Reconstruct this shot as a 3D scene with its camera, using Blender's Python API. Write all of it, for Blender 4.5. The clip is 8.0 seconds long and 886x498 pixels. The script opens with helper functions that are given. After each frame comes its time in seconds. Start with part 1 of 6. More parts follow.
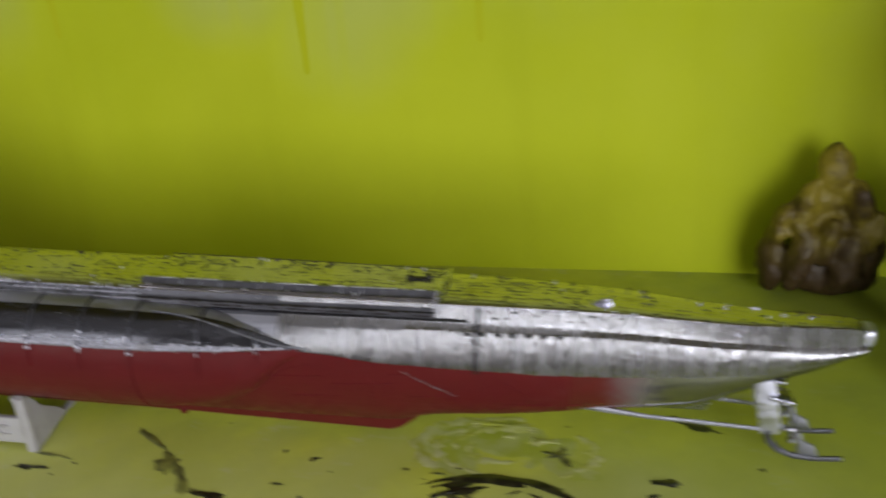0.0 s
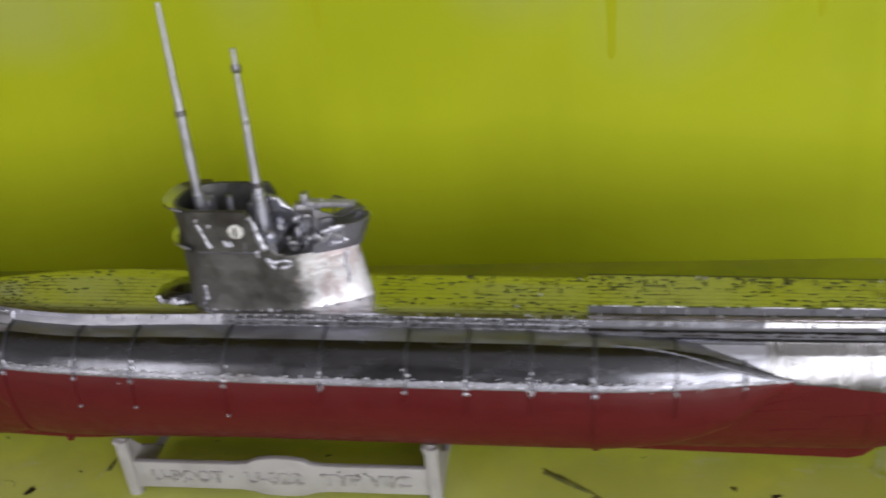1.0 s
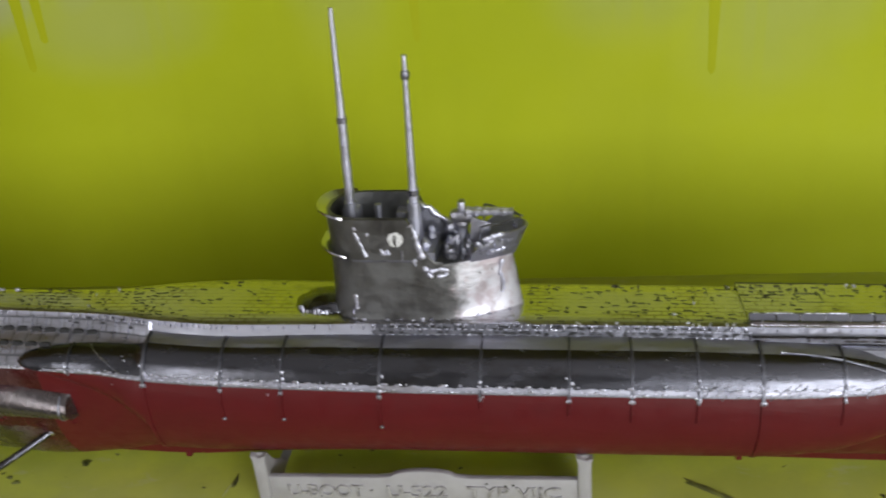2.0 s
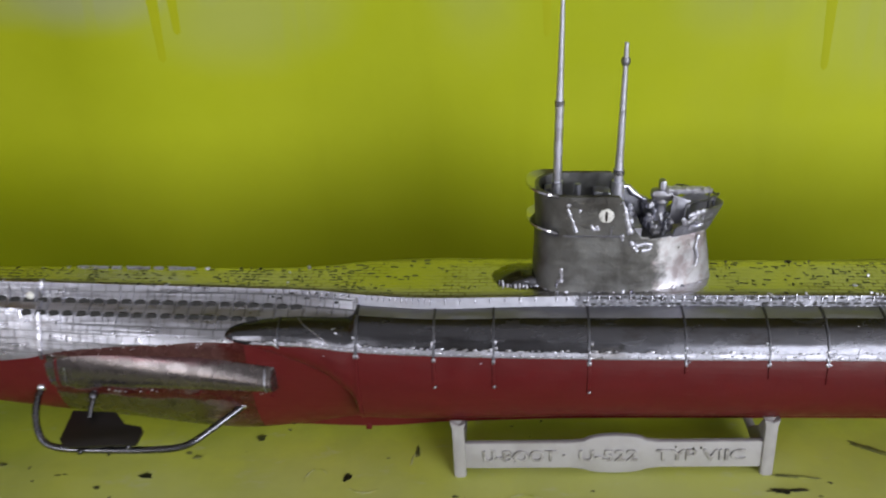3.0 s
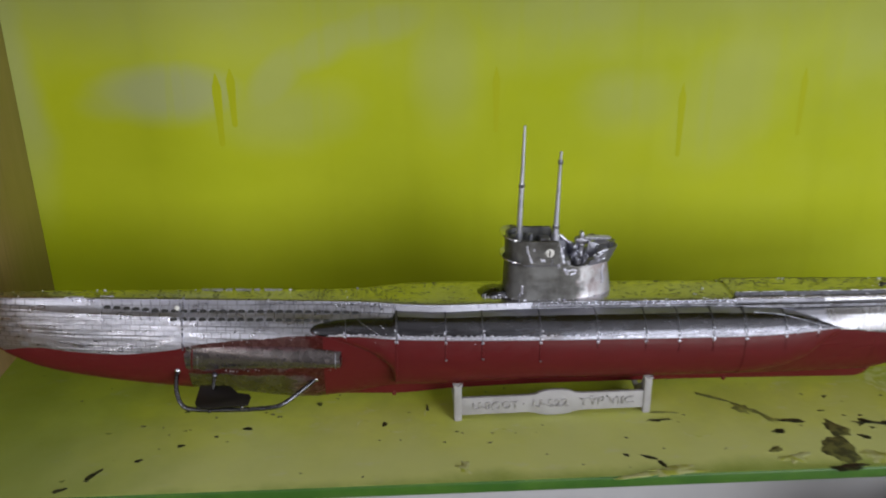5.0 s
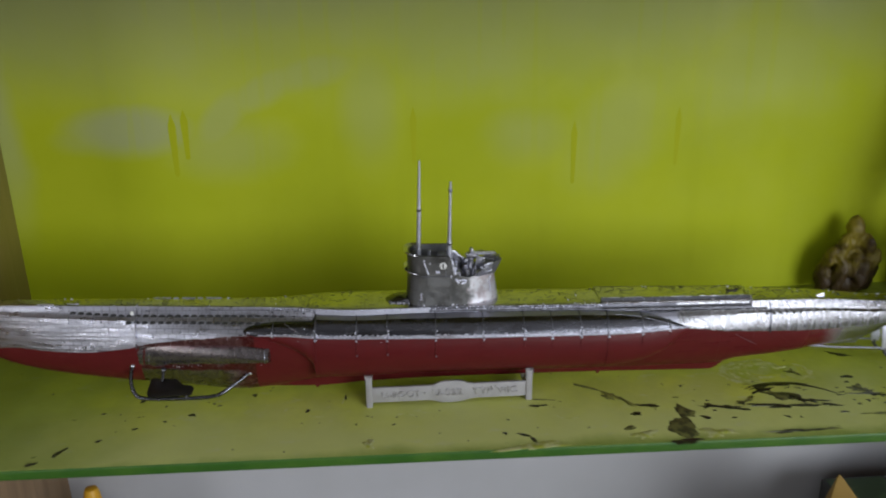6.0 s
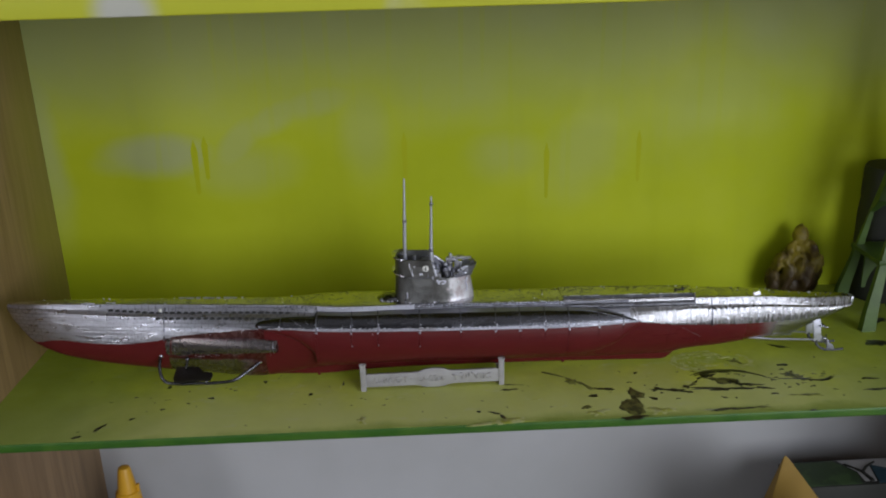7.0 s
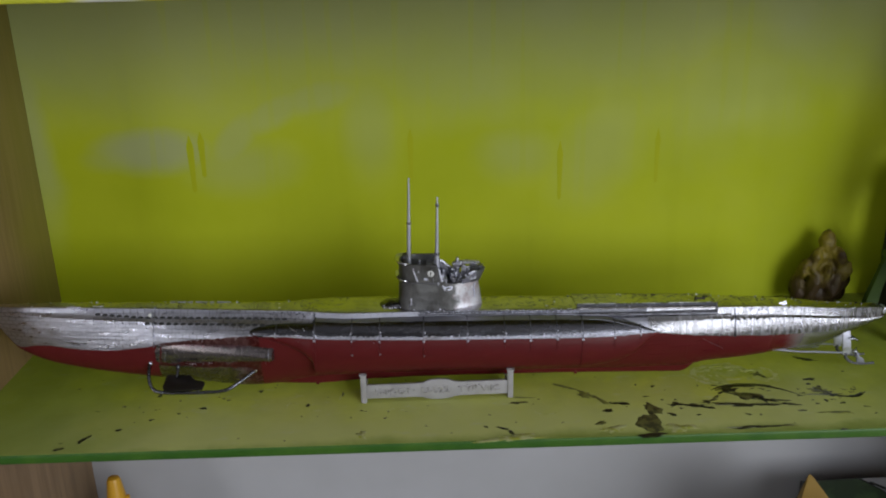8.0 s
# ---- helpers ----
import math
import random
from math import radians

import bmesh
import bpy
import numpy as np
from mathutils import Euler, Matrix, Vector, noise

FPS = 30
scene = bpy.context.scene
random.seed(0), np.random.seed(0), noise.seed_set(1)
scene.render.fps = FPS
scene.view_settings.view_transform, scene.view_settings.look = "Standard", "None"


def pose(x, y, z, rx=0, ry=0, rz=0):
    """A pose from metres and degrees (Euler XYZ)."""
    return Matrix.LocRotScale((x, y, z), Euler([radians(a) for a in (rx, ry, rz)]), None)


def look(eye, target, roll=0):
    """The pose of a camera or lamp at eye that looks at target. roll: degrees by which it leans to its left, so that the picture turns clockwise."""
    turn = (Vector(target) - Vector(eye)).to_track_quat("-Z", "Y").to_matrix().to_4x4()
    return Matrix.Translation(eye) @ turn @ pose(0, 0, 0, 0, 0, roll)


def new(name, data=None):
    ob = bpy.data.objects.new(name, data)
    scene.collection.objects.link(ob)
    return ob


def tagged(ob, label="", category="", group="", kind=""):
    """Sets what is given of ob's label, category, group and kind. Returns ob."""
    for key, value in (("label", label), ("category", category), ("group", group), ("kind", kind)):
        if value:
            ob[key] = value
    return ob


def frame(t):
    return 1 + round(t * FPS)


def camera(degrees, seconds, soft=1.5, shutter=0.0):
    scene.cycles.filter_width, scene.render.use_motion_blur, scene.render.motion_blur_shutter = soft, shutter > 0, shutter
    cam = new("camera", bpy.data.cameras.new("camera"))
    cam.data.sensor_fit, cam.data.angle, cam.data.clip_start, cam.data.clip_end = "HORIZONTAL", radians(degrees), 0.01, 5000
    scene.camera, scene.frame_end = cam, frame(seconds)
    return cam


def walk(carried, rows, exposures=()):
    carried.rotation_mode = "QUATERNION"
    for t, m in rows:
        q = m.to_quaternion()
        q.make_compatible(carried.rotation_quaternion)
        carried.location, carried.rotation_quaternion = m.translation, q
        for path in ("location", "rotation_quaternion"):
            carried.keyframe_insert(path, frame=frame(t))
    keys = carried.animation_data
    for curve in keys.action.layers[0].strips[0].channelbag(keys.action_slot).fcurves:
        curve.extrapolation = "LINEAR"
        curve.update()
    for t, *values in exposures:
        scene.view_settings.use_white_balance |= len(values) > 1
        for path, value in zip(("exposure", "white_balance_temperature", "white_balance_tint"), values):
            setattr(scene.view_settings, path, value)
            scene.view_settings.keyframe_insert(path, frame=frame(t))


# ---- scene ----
cam = camera(54.0, 8.0, soft=2.0, shutter=0.5)
PATH = [
    (0, (0.116, -0.176, 0.132), (-0.322, 1.598, -0.679), -4.6),
    (0.5, (0.058, -0.174, 0.138), (-0.339, 1.597, -0.702), -5.8),
    (1, (0.001, -0.168, 0.143), (-0.348, 1.584, -0.758), -6.2),
    (1.2, (-0.013, -0.172, 0.141), (-0.33, 1.59, -0.749), -5.6),
    (2.3, (-0.057, -0.176, 0.144), (-0.302, 1.614, -0.713), -4.9),
    (2.5, (-0.073, -0.181, 0.144), (-0.288, 1.613, -0.711), -4.5),
    (3, (-0.098, -0.193, 0.146), (-0.252, 1.61, -0.706), -3.6),
    (3.5, (-0.113, -0.216, 0.152), (-0.225, 1.624, -0.622), -3.1),
    (4, (-0.146, -0.209, 0.145), (-0.092, 1.638, -0.62), -0.6),
    (4.5, (-0.139, -0.258, 0.175), (-0.051, 1.592, -0.579), -0.2),
    (4.7, (-0.136, -0.283, 0.184), (-0.05, 1.562, -0.583), -0.7),
    (5.8, (-0.114, -0.358, 0.214), (0.044, 1.495, -0.524), -0.0),
    (6, (-0.101, -0.375, 0.217), (0.027, 1.486, -0.507), -0.8),
    (6.5, (-0.092, -0.428, 0.234), (0.003, 1.438, -0.479), -1.4),
    (7, (-0.086, -0.44, 0.234), (0.0, 1.438, -0.45), -1.6),
    (7.5, (-0.083, -0.424, 0.233), (-0.01, 1.452, -0.456), -1.5),
    (8, (-0.083, -0.414, 0.227), (-0.02, 1.464, -0.458), -1.3),
]
EXPOSURES = [(0.0, -0.14, 6600, 10), (1.0, -0.08, 6750, 10), (2.5, -0.08, 6500, 8), (3.0, 0.0, 6500, 10), (3.5, -0.04, 6450, 8), (4.0, -0.04, 6450, 10),
             (4.5, -0.09, 6550, 11), (5.8, -0.38, 6350, 8), (6.5, -0.62, 6250, 8.5), (8.0, -0.64, 6350, 9)]
walk(cam, [(t, look(eye, target, roll)) for t, eye, target, roll in PATH], EXPOSURES)

# ---- light: two windows in the wall that faces the shelf, and a dim sky outside them ----
world = bpy.data.worlds.new("sky")
scene.world = world
world.use_nodes = True
sky = world.node_tree.nodes.new("ShaderNodeTexSky")
sky.sky_type, sky.sun_disc, sky.sun_elevation, sky.sun_rotation = "NISHITA", False, radians(30), radians(200)
world.node_tree.links.new(sky.outputs[0], world.node_tree.nodes["Background"].inputs[0])
world.node_tree.nodes["Background"].inputs[1].default_value = 0.08

WINDOWS = ((1.3, 1.6, 56.0), (-1.25, 0.45, 9.0))     # middle, width, lamp power of the two windows behind the camera
WINDOW_Y, WINDOW_Z, WINDOW_H = -1.95, 0.52, 1.35
for wx, ww, power in WINDOWS:
    lamp = bpy.data.lights.new("window_light", "AREA")
    lamp.shape, lamp.size, lamp.size_y = "RECTANGLE", ww - 0.06, WINDOW_H - 0.06
    lamp.energy, lamp.color = power, (0.97, 0.985, 1.0)
    window_light = new("window_light", lamp)
    window_light.matrix_world = pose(wx, WINDOW_Y, WINDOW_Z, 90, 0, 0)


# ---- small tools ----
MM = 0.001


def part(name, bm, material, parent=None, label="", smooth=40, mm=True):
    """Links a bmesh, drawn in millimetres, as one mesh object under a thing."""
    if mm:
        bmesh.ops.scale(bm, vec=(MM, MM, MM), verts=bm.verts)
    me = bpy.data.meshes.new(name)
    bm.normal_update()
    bm.to_mesh(me)
    bm.free()
    for m in material if isinstance(material, (list, tuple)) else (material,):
        me.materials.append(m)
    if smooth:
        me.polygons.foreach_set("use_smooth", [True] * len(me.polygons))
        me.set_sharp_from_angle(angle=radians(smooth))
    ob = new(name, me)
    ob.parent = parent
    if label:
        ob["label"] = label
    return ob


def shared(name, ob, parent, m=None):
    """Another object on the same mesh."""
    o = new(name, ob.data)
    o.parent = parent
    if m is not None:
        o.matrix_basis = m
    return o


def empty(name, label, category, group="", m=None):
    ob = new(name)
    ob.empty_display_size = 0.01
    if m is not None:
        ob.matrix_world = m
    return tagged(ob, label, category, group)


def box(bm, x0, x1, y0, y1, z0, z1, bevel=0.0, mat=0):
    vs = [bm.verts.new((x, y, z)) for x in (x0, x1) for y in (y0, y1) for z in (z0, z1)]
    fs = []
    for a in ((0, 1, 3, 2), (4, 6, 7, 5), (0, 4, 5, 1), (2, 3, 7, 6), (0, 2, 6, 4), (1, 5, 7, 3)):
        f = bm.faces.new([vs[i] for i in a])
        f.material_index = mat
        fs.append(f)
    if bevel:
        es = {e for f in fs for e in f.edges}
        bmesh.ops.bevel(bm, geom=list(es), offset=bevel, segments=2, profile=0.5, affect="EDGES")
    return bm


def tube(bm, pts, radii, n=10, caps=True, mat=0):
    """A round bar along the points, with a radius at each."""
    pts = [Vector(p) for p in pts]
    rings = []
    for i, p in enumerate(pts):
        a = pts[max(i - 1, 0)]
        b = pts[min(i + 1, len(pts) - 1)]
        d = (b - a).normalized()
        u = d.cross(Vector((0.13, 0.31, 0.94)) if abs(d.z) < 0.9 else Vector((1, 0.1, 0))).normalized()
        v = d.cross(u)
        r = radii[i] if isinstance(radii, (list, tuple)) else radii
        rings.append([bm.verts.new(p + r * (math.cos(k * 2 * math.pi / n) * u + math.sin(k * 2 * math.pi / n) * v)) for k in range(n)])
    for a, b in zip(rings, rings[1:]):
        for k in range(n):
            f = bm.faces.new((a[k], a[(k + 1) % n], b[(k + 1) % n], b[k]))
            f.material_index = mat
    if caps:
        bm.faces.new(rings[0][::-1]).material_index = mat
        bm.faces.new(rings[-1]).material_index = mat
    return bm


def prism(bm, outline, a, b, axis="x", bevel=0.0, mat=0):
    """A flat outline, pushed out from a to b along an axis."""
    def at(p, w):
        return {"x": (w, p[0], p[1]), "y": (p[0], w, p[1]), "z": (p[0], p[1], w)}[axis]
    one = [bm.verts.new(at(p, a)) for p in outline]
    two = [bm.verts.new(at(p, b)) for p in outline]
    fs = [bm.faces.new(one[::-1]), bm.faces.new(two)]
    n = len(outline)
    for i in range(n):
        fs.append(bm.faces.new((one[i], one[(i + 1) % n], two[(i + 1) % n], two[i])))
    for f in fs:
        f.material_index = mat
    bmesh.ops.recalc_face_normals(bm, faces=fs)
    if bevel:
        es = {e for f in fs[:2] for e in f.edges}
        bmesh.ops.bevel(bm, geom=list(es), offset=bevel, segments=2, profile=0.5, affect="EDGES")
    return bm


def lathe(bm, profile, n=24, centre=(0, 0, 0), mat=0):
    """A turned shape about z from (radius, height) pairs."""
    cx, cy, cz = centre
    rings = [[bm.verts.new((cx + r * math.cos(2 * math.pi * k / n), cy + r * math.sin(2 * math.pi * k / n), cz + z)) for k in range(n)] for r, z in profile]
    for a, b in zip(rings, rings[1:]):
        for k in range(n):
            bm.faces.new((a[k], a[(k + 1) % n], b[(k + 1) % n], b[k])).material_index = mat
    bm.faces.new(rings[0][::-1]).material_index = mat
    bm.faces.new(rings[-1]).material_index = mat
    return bm


def flipped(ob, name, parent, label=""):
    """The same part on the other side of the keel line (y turned over), as a mesh of its own."""
    me = ob.data.copy()
    me.transform(Matrix.Diagonal((1, -1, 1, 1)))
    me.flip_normals()
    o = new(name, me)
    o.parent = parent
    if label:
        o["label"] = label
    return o


# ---- materials ----
class Mat:
    """A node material with short calls."""

    def __init__(self, name, rough=0.5, metal=0.0, colour=(0.5, 0.5, 0.5)):
        self.m = bpy.data.materials.new(name)
        self.m.use_nodes = True
        self.t = self.m.node_tree
        self.b = self.t.nodes["Principled BSDF"]
        self.b.inputs["Roughness"].default_value = rough
        self.b.inputs["Metallic"].default_value = metal
        self.b.inputs["Base Color"].default_value = (*colour, 1)
        self.co = self.t.nodes.new("ShaderNodeTexCoord").outputs["Object"]

    def put(self, value, socket):
        if hasattr(value, "is_linked"):
            self.t.links.new(value, socket)
        else:
            socket.default_value = value

    def mapped(self, scale=(1, 1, 1), at=(0, 0, 0)):
        n = self.t.nodes.new("ShaderNodeMapping")
        self.t.links.new(self.co, n.inputs[0])
        n.inputs["Location"].default_value = at
        n.inputs["Scale"].default_value = scale
        return n.outputs[0]

    def noise(self, scale, detail=3, rough=0.55, stretch=(1, 1, 1), at=(0, 0, 0)):
        n = self.t.nodes.new("ShaderNodeTexNoise")
        self.t.links.new(self.mapped(stretch, at), n.inputs["Vector"])
        n.inputs["Scale"].default_value, n.inputs["Detail"].default_value, n.inputs["Roughness"].default_value = scale, detail, rough
        return n.outputs["Fac"]

    def voronoi(self, scale, stretch=(1, 1, 1), feature="F1"):
        n = self.t.nodes.new("ShaderNodeTexVoronoi")
        n.feature = feature
        self.t.links.new(self.mapped(stretch), n.inputs["Vector"])
        n.inputs["Scale"].default_value = scale
        return n.outputs["Distance"]

    def ramp(self, value, lo, hi, a=0.0, b=1.0):
        n = self.t.nodes.new("ShaderNodeMapRange")
        n.interpolation_type = "SMOOTHSTEP"
        self.put(value, n.inputs["Value"])
        for key, v in (("From Min", lo), ("From Max", hi), ("To Min", a), ("To Max", b)):
            n.inputs[key].default_value = v
        return n.outputs["Result"]

    def math(self, op, a, b=0.0, c=0.0):
        n = self.t.nodes.new("ShaderNodeMath")
        n.operation = op
        for v, s in zip((a, b, c), n.inputs):
            self.put(v, s)
        return n.outputs[0]

    def axis(self, k):
        n = self.t.nodes.new("ShaderNodeSeparateXYZ")
        self.t.links.new(self.co, n.inputs[0])
        return n.outputs[k]

    def mix(self, fac, a, b):
        n = self.t.nodes.new("ShaderNodeMix")
        n.data_type = "RGBA"
        self.put(fac, n.inputs["Factor"])
        for v, s in ((a, n.inputs["A"]), (b, n.inputs["B"])):
            ok = hasattr(v, "is_linked")
            self.put(v if ok else (*v, 1), [i for i in n.inputs if i.name == s.name and i.type == "RGBA"][0])
        return [o for o in n.outputs if o.type == "RGBA"][0]

    def colour(self, value):
        self.put(value, self.b.inputs["Base Color"])
        return self

    def rough(self, value):
        self.put(value, self.b.inputs["Roughness"])
        return self

    def bump(self, height, strength, distance):
        n = self.t.nodes.new("ShaderNodeBump")
        n.inputs["Strength"].default_value, n.inputs["Distance"].default_value = strength, distance
        self.put(height, n.inputs["Height"])
        old = self.b.inputs["Normal"]
        if old.is_linked:
            self.t.links.new(old.links[0].from_socket, n.inputs["Normal"])
        self.t.links.new(n.outputs[0], old)
        return self

    def ellipse(self, cx, cz, rx, rz, soft=0.5, turn=0.0, wobble=0.0):
        """1 inside a soft ellipse on an upright wall (x and z), 0 outside."""
        c, s = math.cos(radians(turn)), math.sin(radians(turn))
        dx = self.math("SUBTRACT", self.axis(0), cx)
        dz = self.math("SUBTRACT", self.axis(2), cz)
        u = self.math("ADD", self.math("MULTIPLY", dx, c / rx), self.math("MULTIPLY", dz, s / rx))
        v = self.math("ADD", self.math("MULTIPLY", dx, -s / rz), self.math("MULTIPLY", dz, c / rz))
        r = self.math("SQRT", self.math("ADD", self.math("MULTIPLY", u, u), self.math("MULTIPLY", v, v)))
        if wobble:
            r = self.math("ADD", r, self.math("MULTIPLY", self.math("SUBTRACT", self.noise(28, 4), 0.5), wobble))
        return self.ramp(r, 1.0 + soft, 1.0 - soft)


def silver(name, rough=0.3, plates=0.0, tone=0.6, grain=0.12, dirt=0.5):
    """Brushed-on chrome paint on plastic: streaks, grime, and fine plate lines."""
    k = Mat(name, rough, 1.0)
    grime = k.math("MULTIPLY", k.ramp(k.noise(130, 5, 0.65, (0.5, 1, 1)), 0.56, 0.76), dirt)
    k.colour(k.mix(grime, (tone * 0.97, tone * 0.98, tone * 1.16), (tone * 0.55, tone * 0.52, tone * 0.54)))
    k.rough(k.ramp(k.noise(420, 4, 0.6, (0.3, 1, 1)), 0.3, 0.75, rough * 0.7, rough * 1.4))
    k.bump(k.noise(600, 3, 0.5), grain, 0.0003)
    if plates:
        k.bump(k.noise(1, 2, 0.5, (900, 60, 120)), plates * 0.3, 0.0006)
        k.bump(k.noise(1, 2, 0.5, (25, 25, 900)), plates * 0.5, 0.0005)
        lines = k.t.nodes.new("ShaderNodeTexBrick")
        turn = k.t.nodes.new("ShaderNodeCombineXYZ")
        k.t.links.new(k.axis(0), turn.inputs[0])
        k.t.links.new(k.axis(2), turn.inputs[1])
        k.t.links.new(turn.outputs[0], lines.inputs["Vector"])
        for key, v in (("Scale", 1.0), ("Mortar Size", 0.00018), ("Brick Width", 0.00362), ("Row Height", 0.0021), ("Mortar Smooth", 0.2)):
            lines.inputs[key].default_value = v
        k.bump(lines.outputs["Fac"], plates, -0.0005)
        patch = k.math("MULTIPLY", lines.outputs["Fac"], k.ramp(k.noise(60, 4, 0.6, (0.5, 1, 1)), 0.35, 0.6, 0.15, 0.75))
        streak = k.ramp(k.noise(1, 3, 0.6, (60, 60, 1400)), 0.52, 0.68, 0.0, 0.5)
        base = k.b.inputs["Base Color"].links[0].from_socket
        k.colour(k.mix(k.math("MAXIMUM", patch, streak), base, (tone * 0.35, tone * 0.36, tone * 0.4)))
    return k.m


CHROME = silver("chrome_paint", 0.27, 0.0, 0.4, 0.14)
CHROME_FLANK = silver("chrome_paint_on_plating", 0.36, 1.0, 0.5, 0.25, 0.8)
k = Mat("dabbed_chrome_aft", 0.3, 1.0)
grime = k.ramp(k.noise(1, 5, 0.65, (1100, 260, 150)), 0.54, 0.74)
k.colour(k.mix(grime, (0.33, 0.33, 0.36), (0.15, 0.145, 0.16)))
k.rough(k.ramp(k.noise(1, 4, 0.6, (500, 120, 90)), 0.3, 0.7, 0.15, 0.34))
k.bump(k.noise(1, 4, 0.6, (1500, 300, 150)), 0.5, 0.0005).bump(k.noise(650, 4, 0.6), 0.35, 0.0005).bump(k.noise(500, 3), 0.15, 0.0003)
CHROME_AFT = k.m
CHROME_TANK = silver("chrome_paint_on_tank", 0.23, 0.0, 0.125, 0.12, 1.0)
GUNMETAL = silver("gunmetal_paint", 0.24, 0.0, 0.13, 0.05, 0.5)
DRIBBLE = silver("thick_silver_dribble", 0.42, 0.0, 0.7, 0.3, 0.5)
BORDER = silver("dull_silver_edge_paint", 0.45, 0.0, 0.3, 0.6, 1.0)
CHROME_DECK = silver("chrome_paint_on_deck", 0.15, 0.0, 0.62, 0.06, 0.7)

# the deck: mirror-bright, with a worn lattice of fine dark lines and brown stains
k = Mat("chrome_paint_on_deck_lattice", 0.15, 1.0)
lattice = k.t.nodes.new("ShaderNodeTexBrick")
k.t.links.new(k.co, lattice.inputs["Vector"])
for key, v in (("Scale", 1.0), ("Mortar Size", 0.00022), ("Brick Width", 0.0034), ("Row Height", 0.0017), ("Mortar Smooth", 0.5)):
    lattice.inputs[key].default_value = v
worn = k.math("MULTIPLY", lattice.outputs["Fac"], k.ramp(k.noise(75, 5, 0.65), 0.46, 0.62, 0.0, 0.75))
stain = k.ramp(k.noise(120, 5, 0.65, (0.6, 1, 1)), 0.56, 0.7, 0.0, 0.6)
k.colour(k.mix(k.math("MAXIMUM", worn, stain), (0.62, 0.61, 0.66), (0.16, 0.14, 0.11)))
k.rough(k.ramp(k.noise(300, 4, 0.6), 0.3, 0.75, 0.1, 0.26))
k.bump(lattice.outputs["Fac"], 0.25, -0.0003).bump(k.noise(420, 4), 0.1, 0.0003)
DECK = k.m
CHROME_TOWER = silver("chrome_paint_on_tower", 0.5, 0.0, 0.25, 0.3, 0.7)
PLATE = silver("dull_dark_plate", 0.42, 0.0, 0.15, 0.3, 0.6)
MAST = silver("silver_brushed_on_mast", 0.5, 0.0, 0.62, 0.5, 0.8)
EDGE = silver("grimy_silver_edge", 0.45, 0.0, 0.15, 0.7, 1.0)
STRIP = silver("dull_dabbed_silver", 0.5, 0.0, 0.42, 0.5, 0.9)

# the tower's casing: dull grey in front; aft, a highlight painted pale, stained pinkish
k = Mat("tower_casing", 0.5, 1.0)
aft_glint = k.ramp(k.math("ADD", k.axis(0), k.math("MULTIPLY", k.math("SUBTRACT", k.noise(160, 4, 0.6), 0.5), 0.012)), -0.0665, -0.0635)
grey = k.mix(k.ramp(k.noise(120, 5, 0.6, (1, 1, 0.6)), 0.42, 0.7), (0.23, 0.232, 0.238), (0.13, 0.128, 0.126))
pale = k.mix(k.ramp(k.noise(190, 4, 0.6), 0.45, 0.62), (0.72, 0.72, 0.77), (0.55, 0.49, 0.52))
pale = k.mix(k.ramp(k.noise(420, 3, 0.6), 0.66, 0.71), pale, (0.2, 0.18, 0.19))
k.colour(k.mix(aft_glint, grey, pale))
k.rough(k.ramp(k.noise(300, 4, 0.6), 0.3, 0.7, 0.38, 0.58)).bump(k.noise(170, 5, 0.65, (1, 1, 1.2)), 0.32, 0.0008).bump(k.noise(1, 2, 0.5, (60, 60, 500)), 0.15, 0.0003)
CASING = k.m
BRIGHT = silver("bright_chrome_edge", 0.24, 0.0, 0.56)

k = Mat("dark_steel_paint", 0.3, 0.85, (0.05, 0.045, 0.045))
k.bump(k.noise(500, 4), 0.2, 0.0003)
DARK_METAL = k.m

k = Mat("slot_black", 0.6, 0.0, (0.012, 0.012, 0.01))
k.colour(k.mix(k.noise(900), (0.02, 0.023, 0.008), (0.085, 0.095, 0.025)))
SLOT = k.m

k = Mat("hole_grey", 0.5, 0.4)
k.colour(k.mix(k.noise(500), (0.018, 0.018, 0.02), (0.05, 0.05, 0.052)))
HOLE = k.m

k = Mat("antifouling_red", 0.34)
worn = k.ramp(k.noise(95, 5, 0.7, (0.35, 1, 1.6)), 0.62, 0.74)
k.colour(k.mix(worn, k.mix(k.noise(260, 4, 0.6, (0.3, 1, 1)), (0.084, 0.0078, 0.0095), (0.115, 0.0108, 0.0130)), (0.115, 0.018, 0.020)))
k.rough(k.ramp(k.noise(300, 4), 0.3, 0.7, 0.34, 0.5))
k.bump(k.noise(1, 3, 0.5, (60, 400, 700)), 0.16, 0.0004).bump(k.noise(900, 3), 0.12, 0.0003)
k.b.inputs["Specular IOR Level"].default_value = 0.22
RED = k.m

# the red fades out in a ragged edge over silver towards the stern
k = Mat("red_fading_to_silver", 0.3)
edge = k.ramp(k.math("ADD", k.axis(0), k.math("MULTIPLY", k.math("SUBTRACT", k.noise(130, 5, 0.7), 0.5), 0.010)), 0.107, 0.124)
k.colour(k.mix(edge, k.mix(k.noise(260, 4, 0.6, (0.3, 1, 1)), (0.084, 0.0078, 0.0095), (0.115, 0.0108, 0.0130)), k.mix(k.noise(90, 4), (0.40, 0.40, 0.42), (0.30, 0.30, 0.31))))
k.put(edge, k.b.inputs["Metallic"])
k.rough(k.ramp(k.noise(300, 4), 0.3, 0.7, 0.14, 0.26)).bump(k.noise(200, 3), 0.05, 0.0003)
RED_FADE = k.m

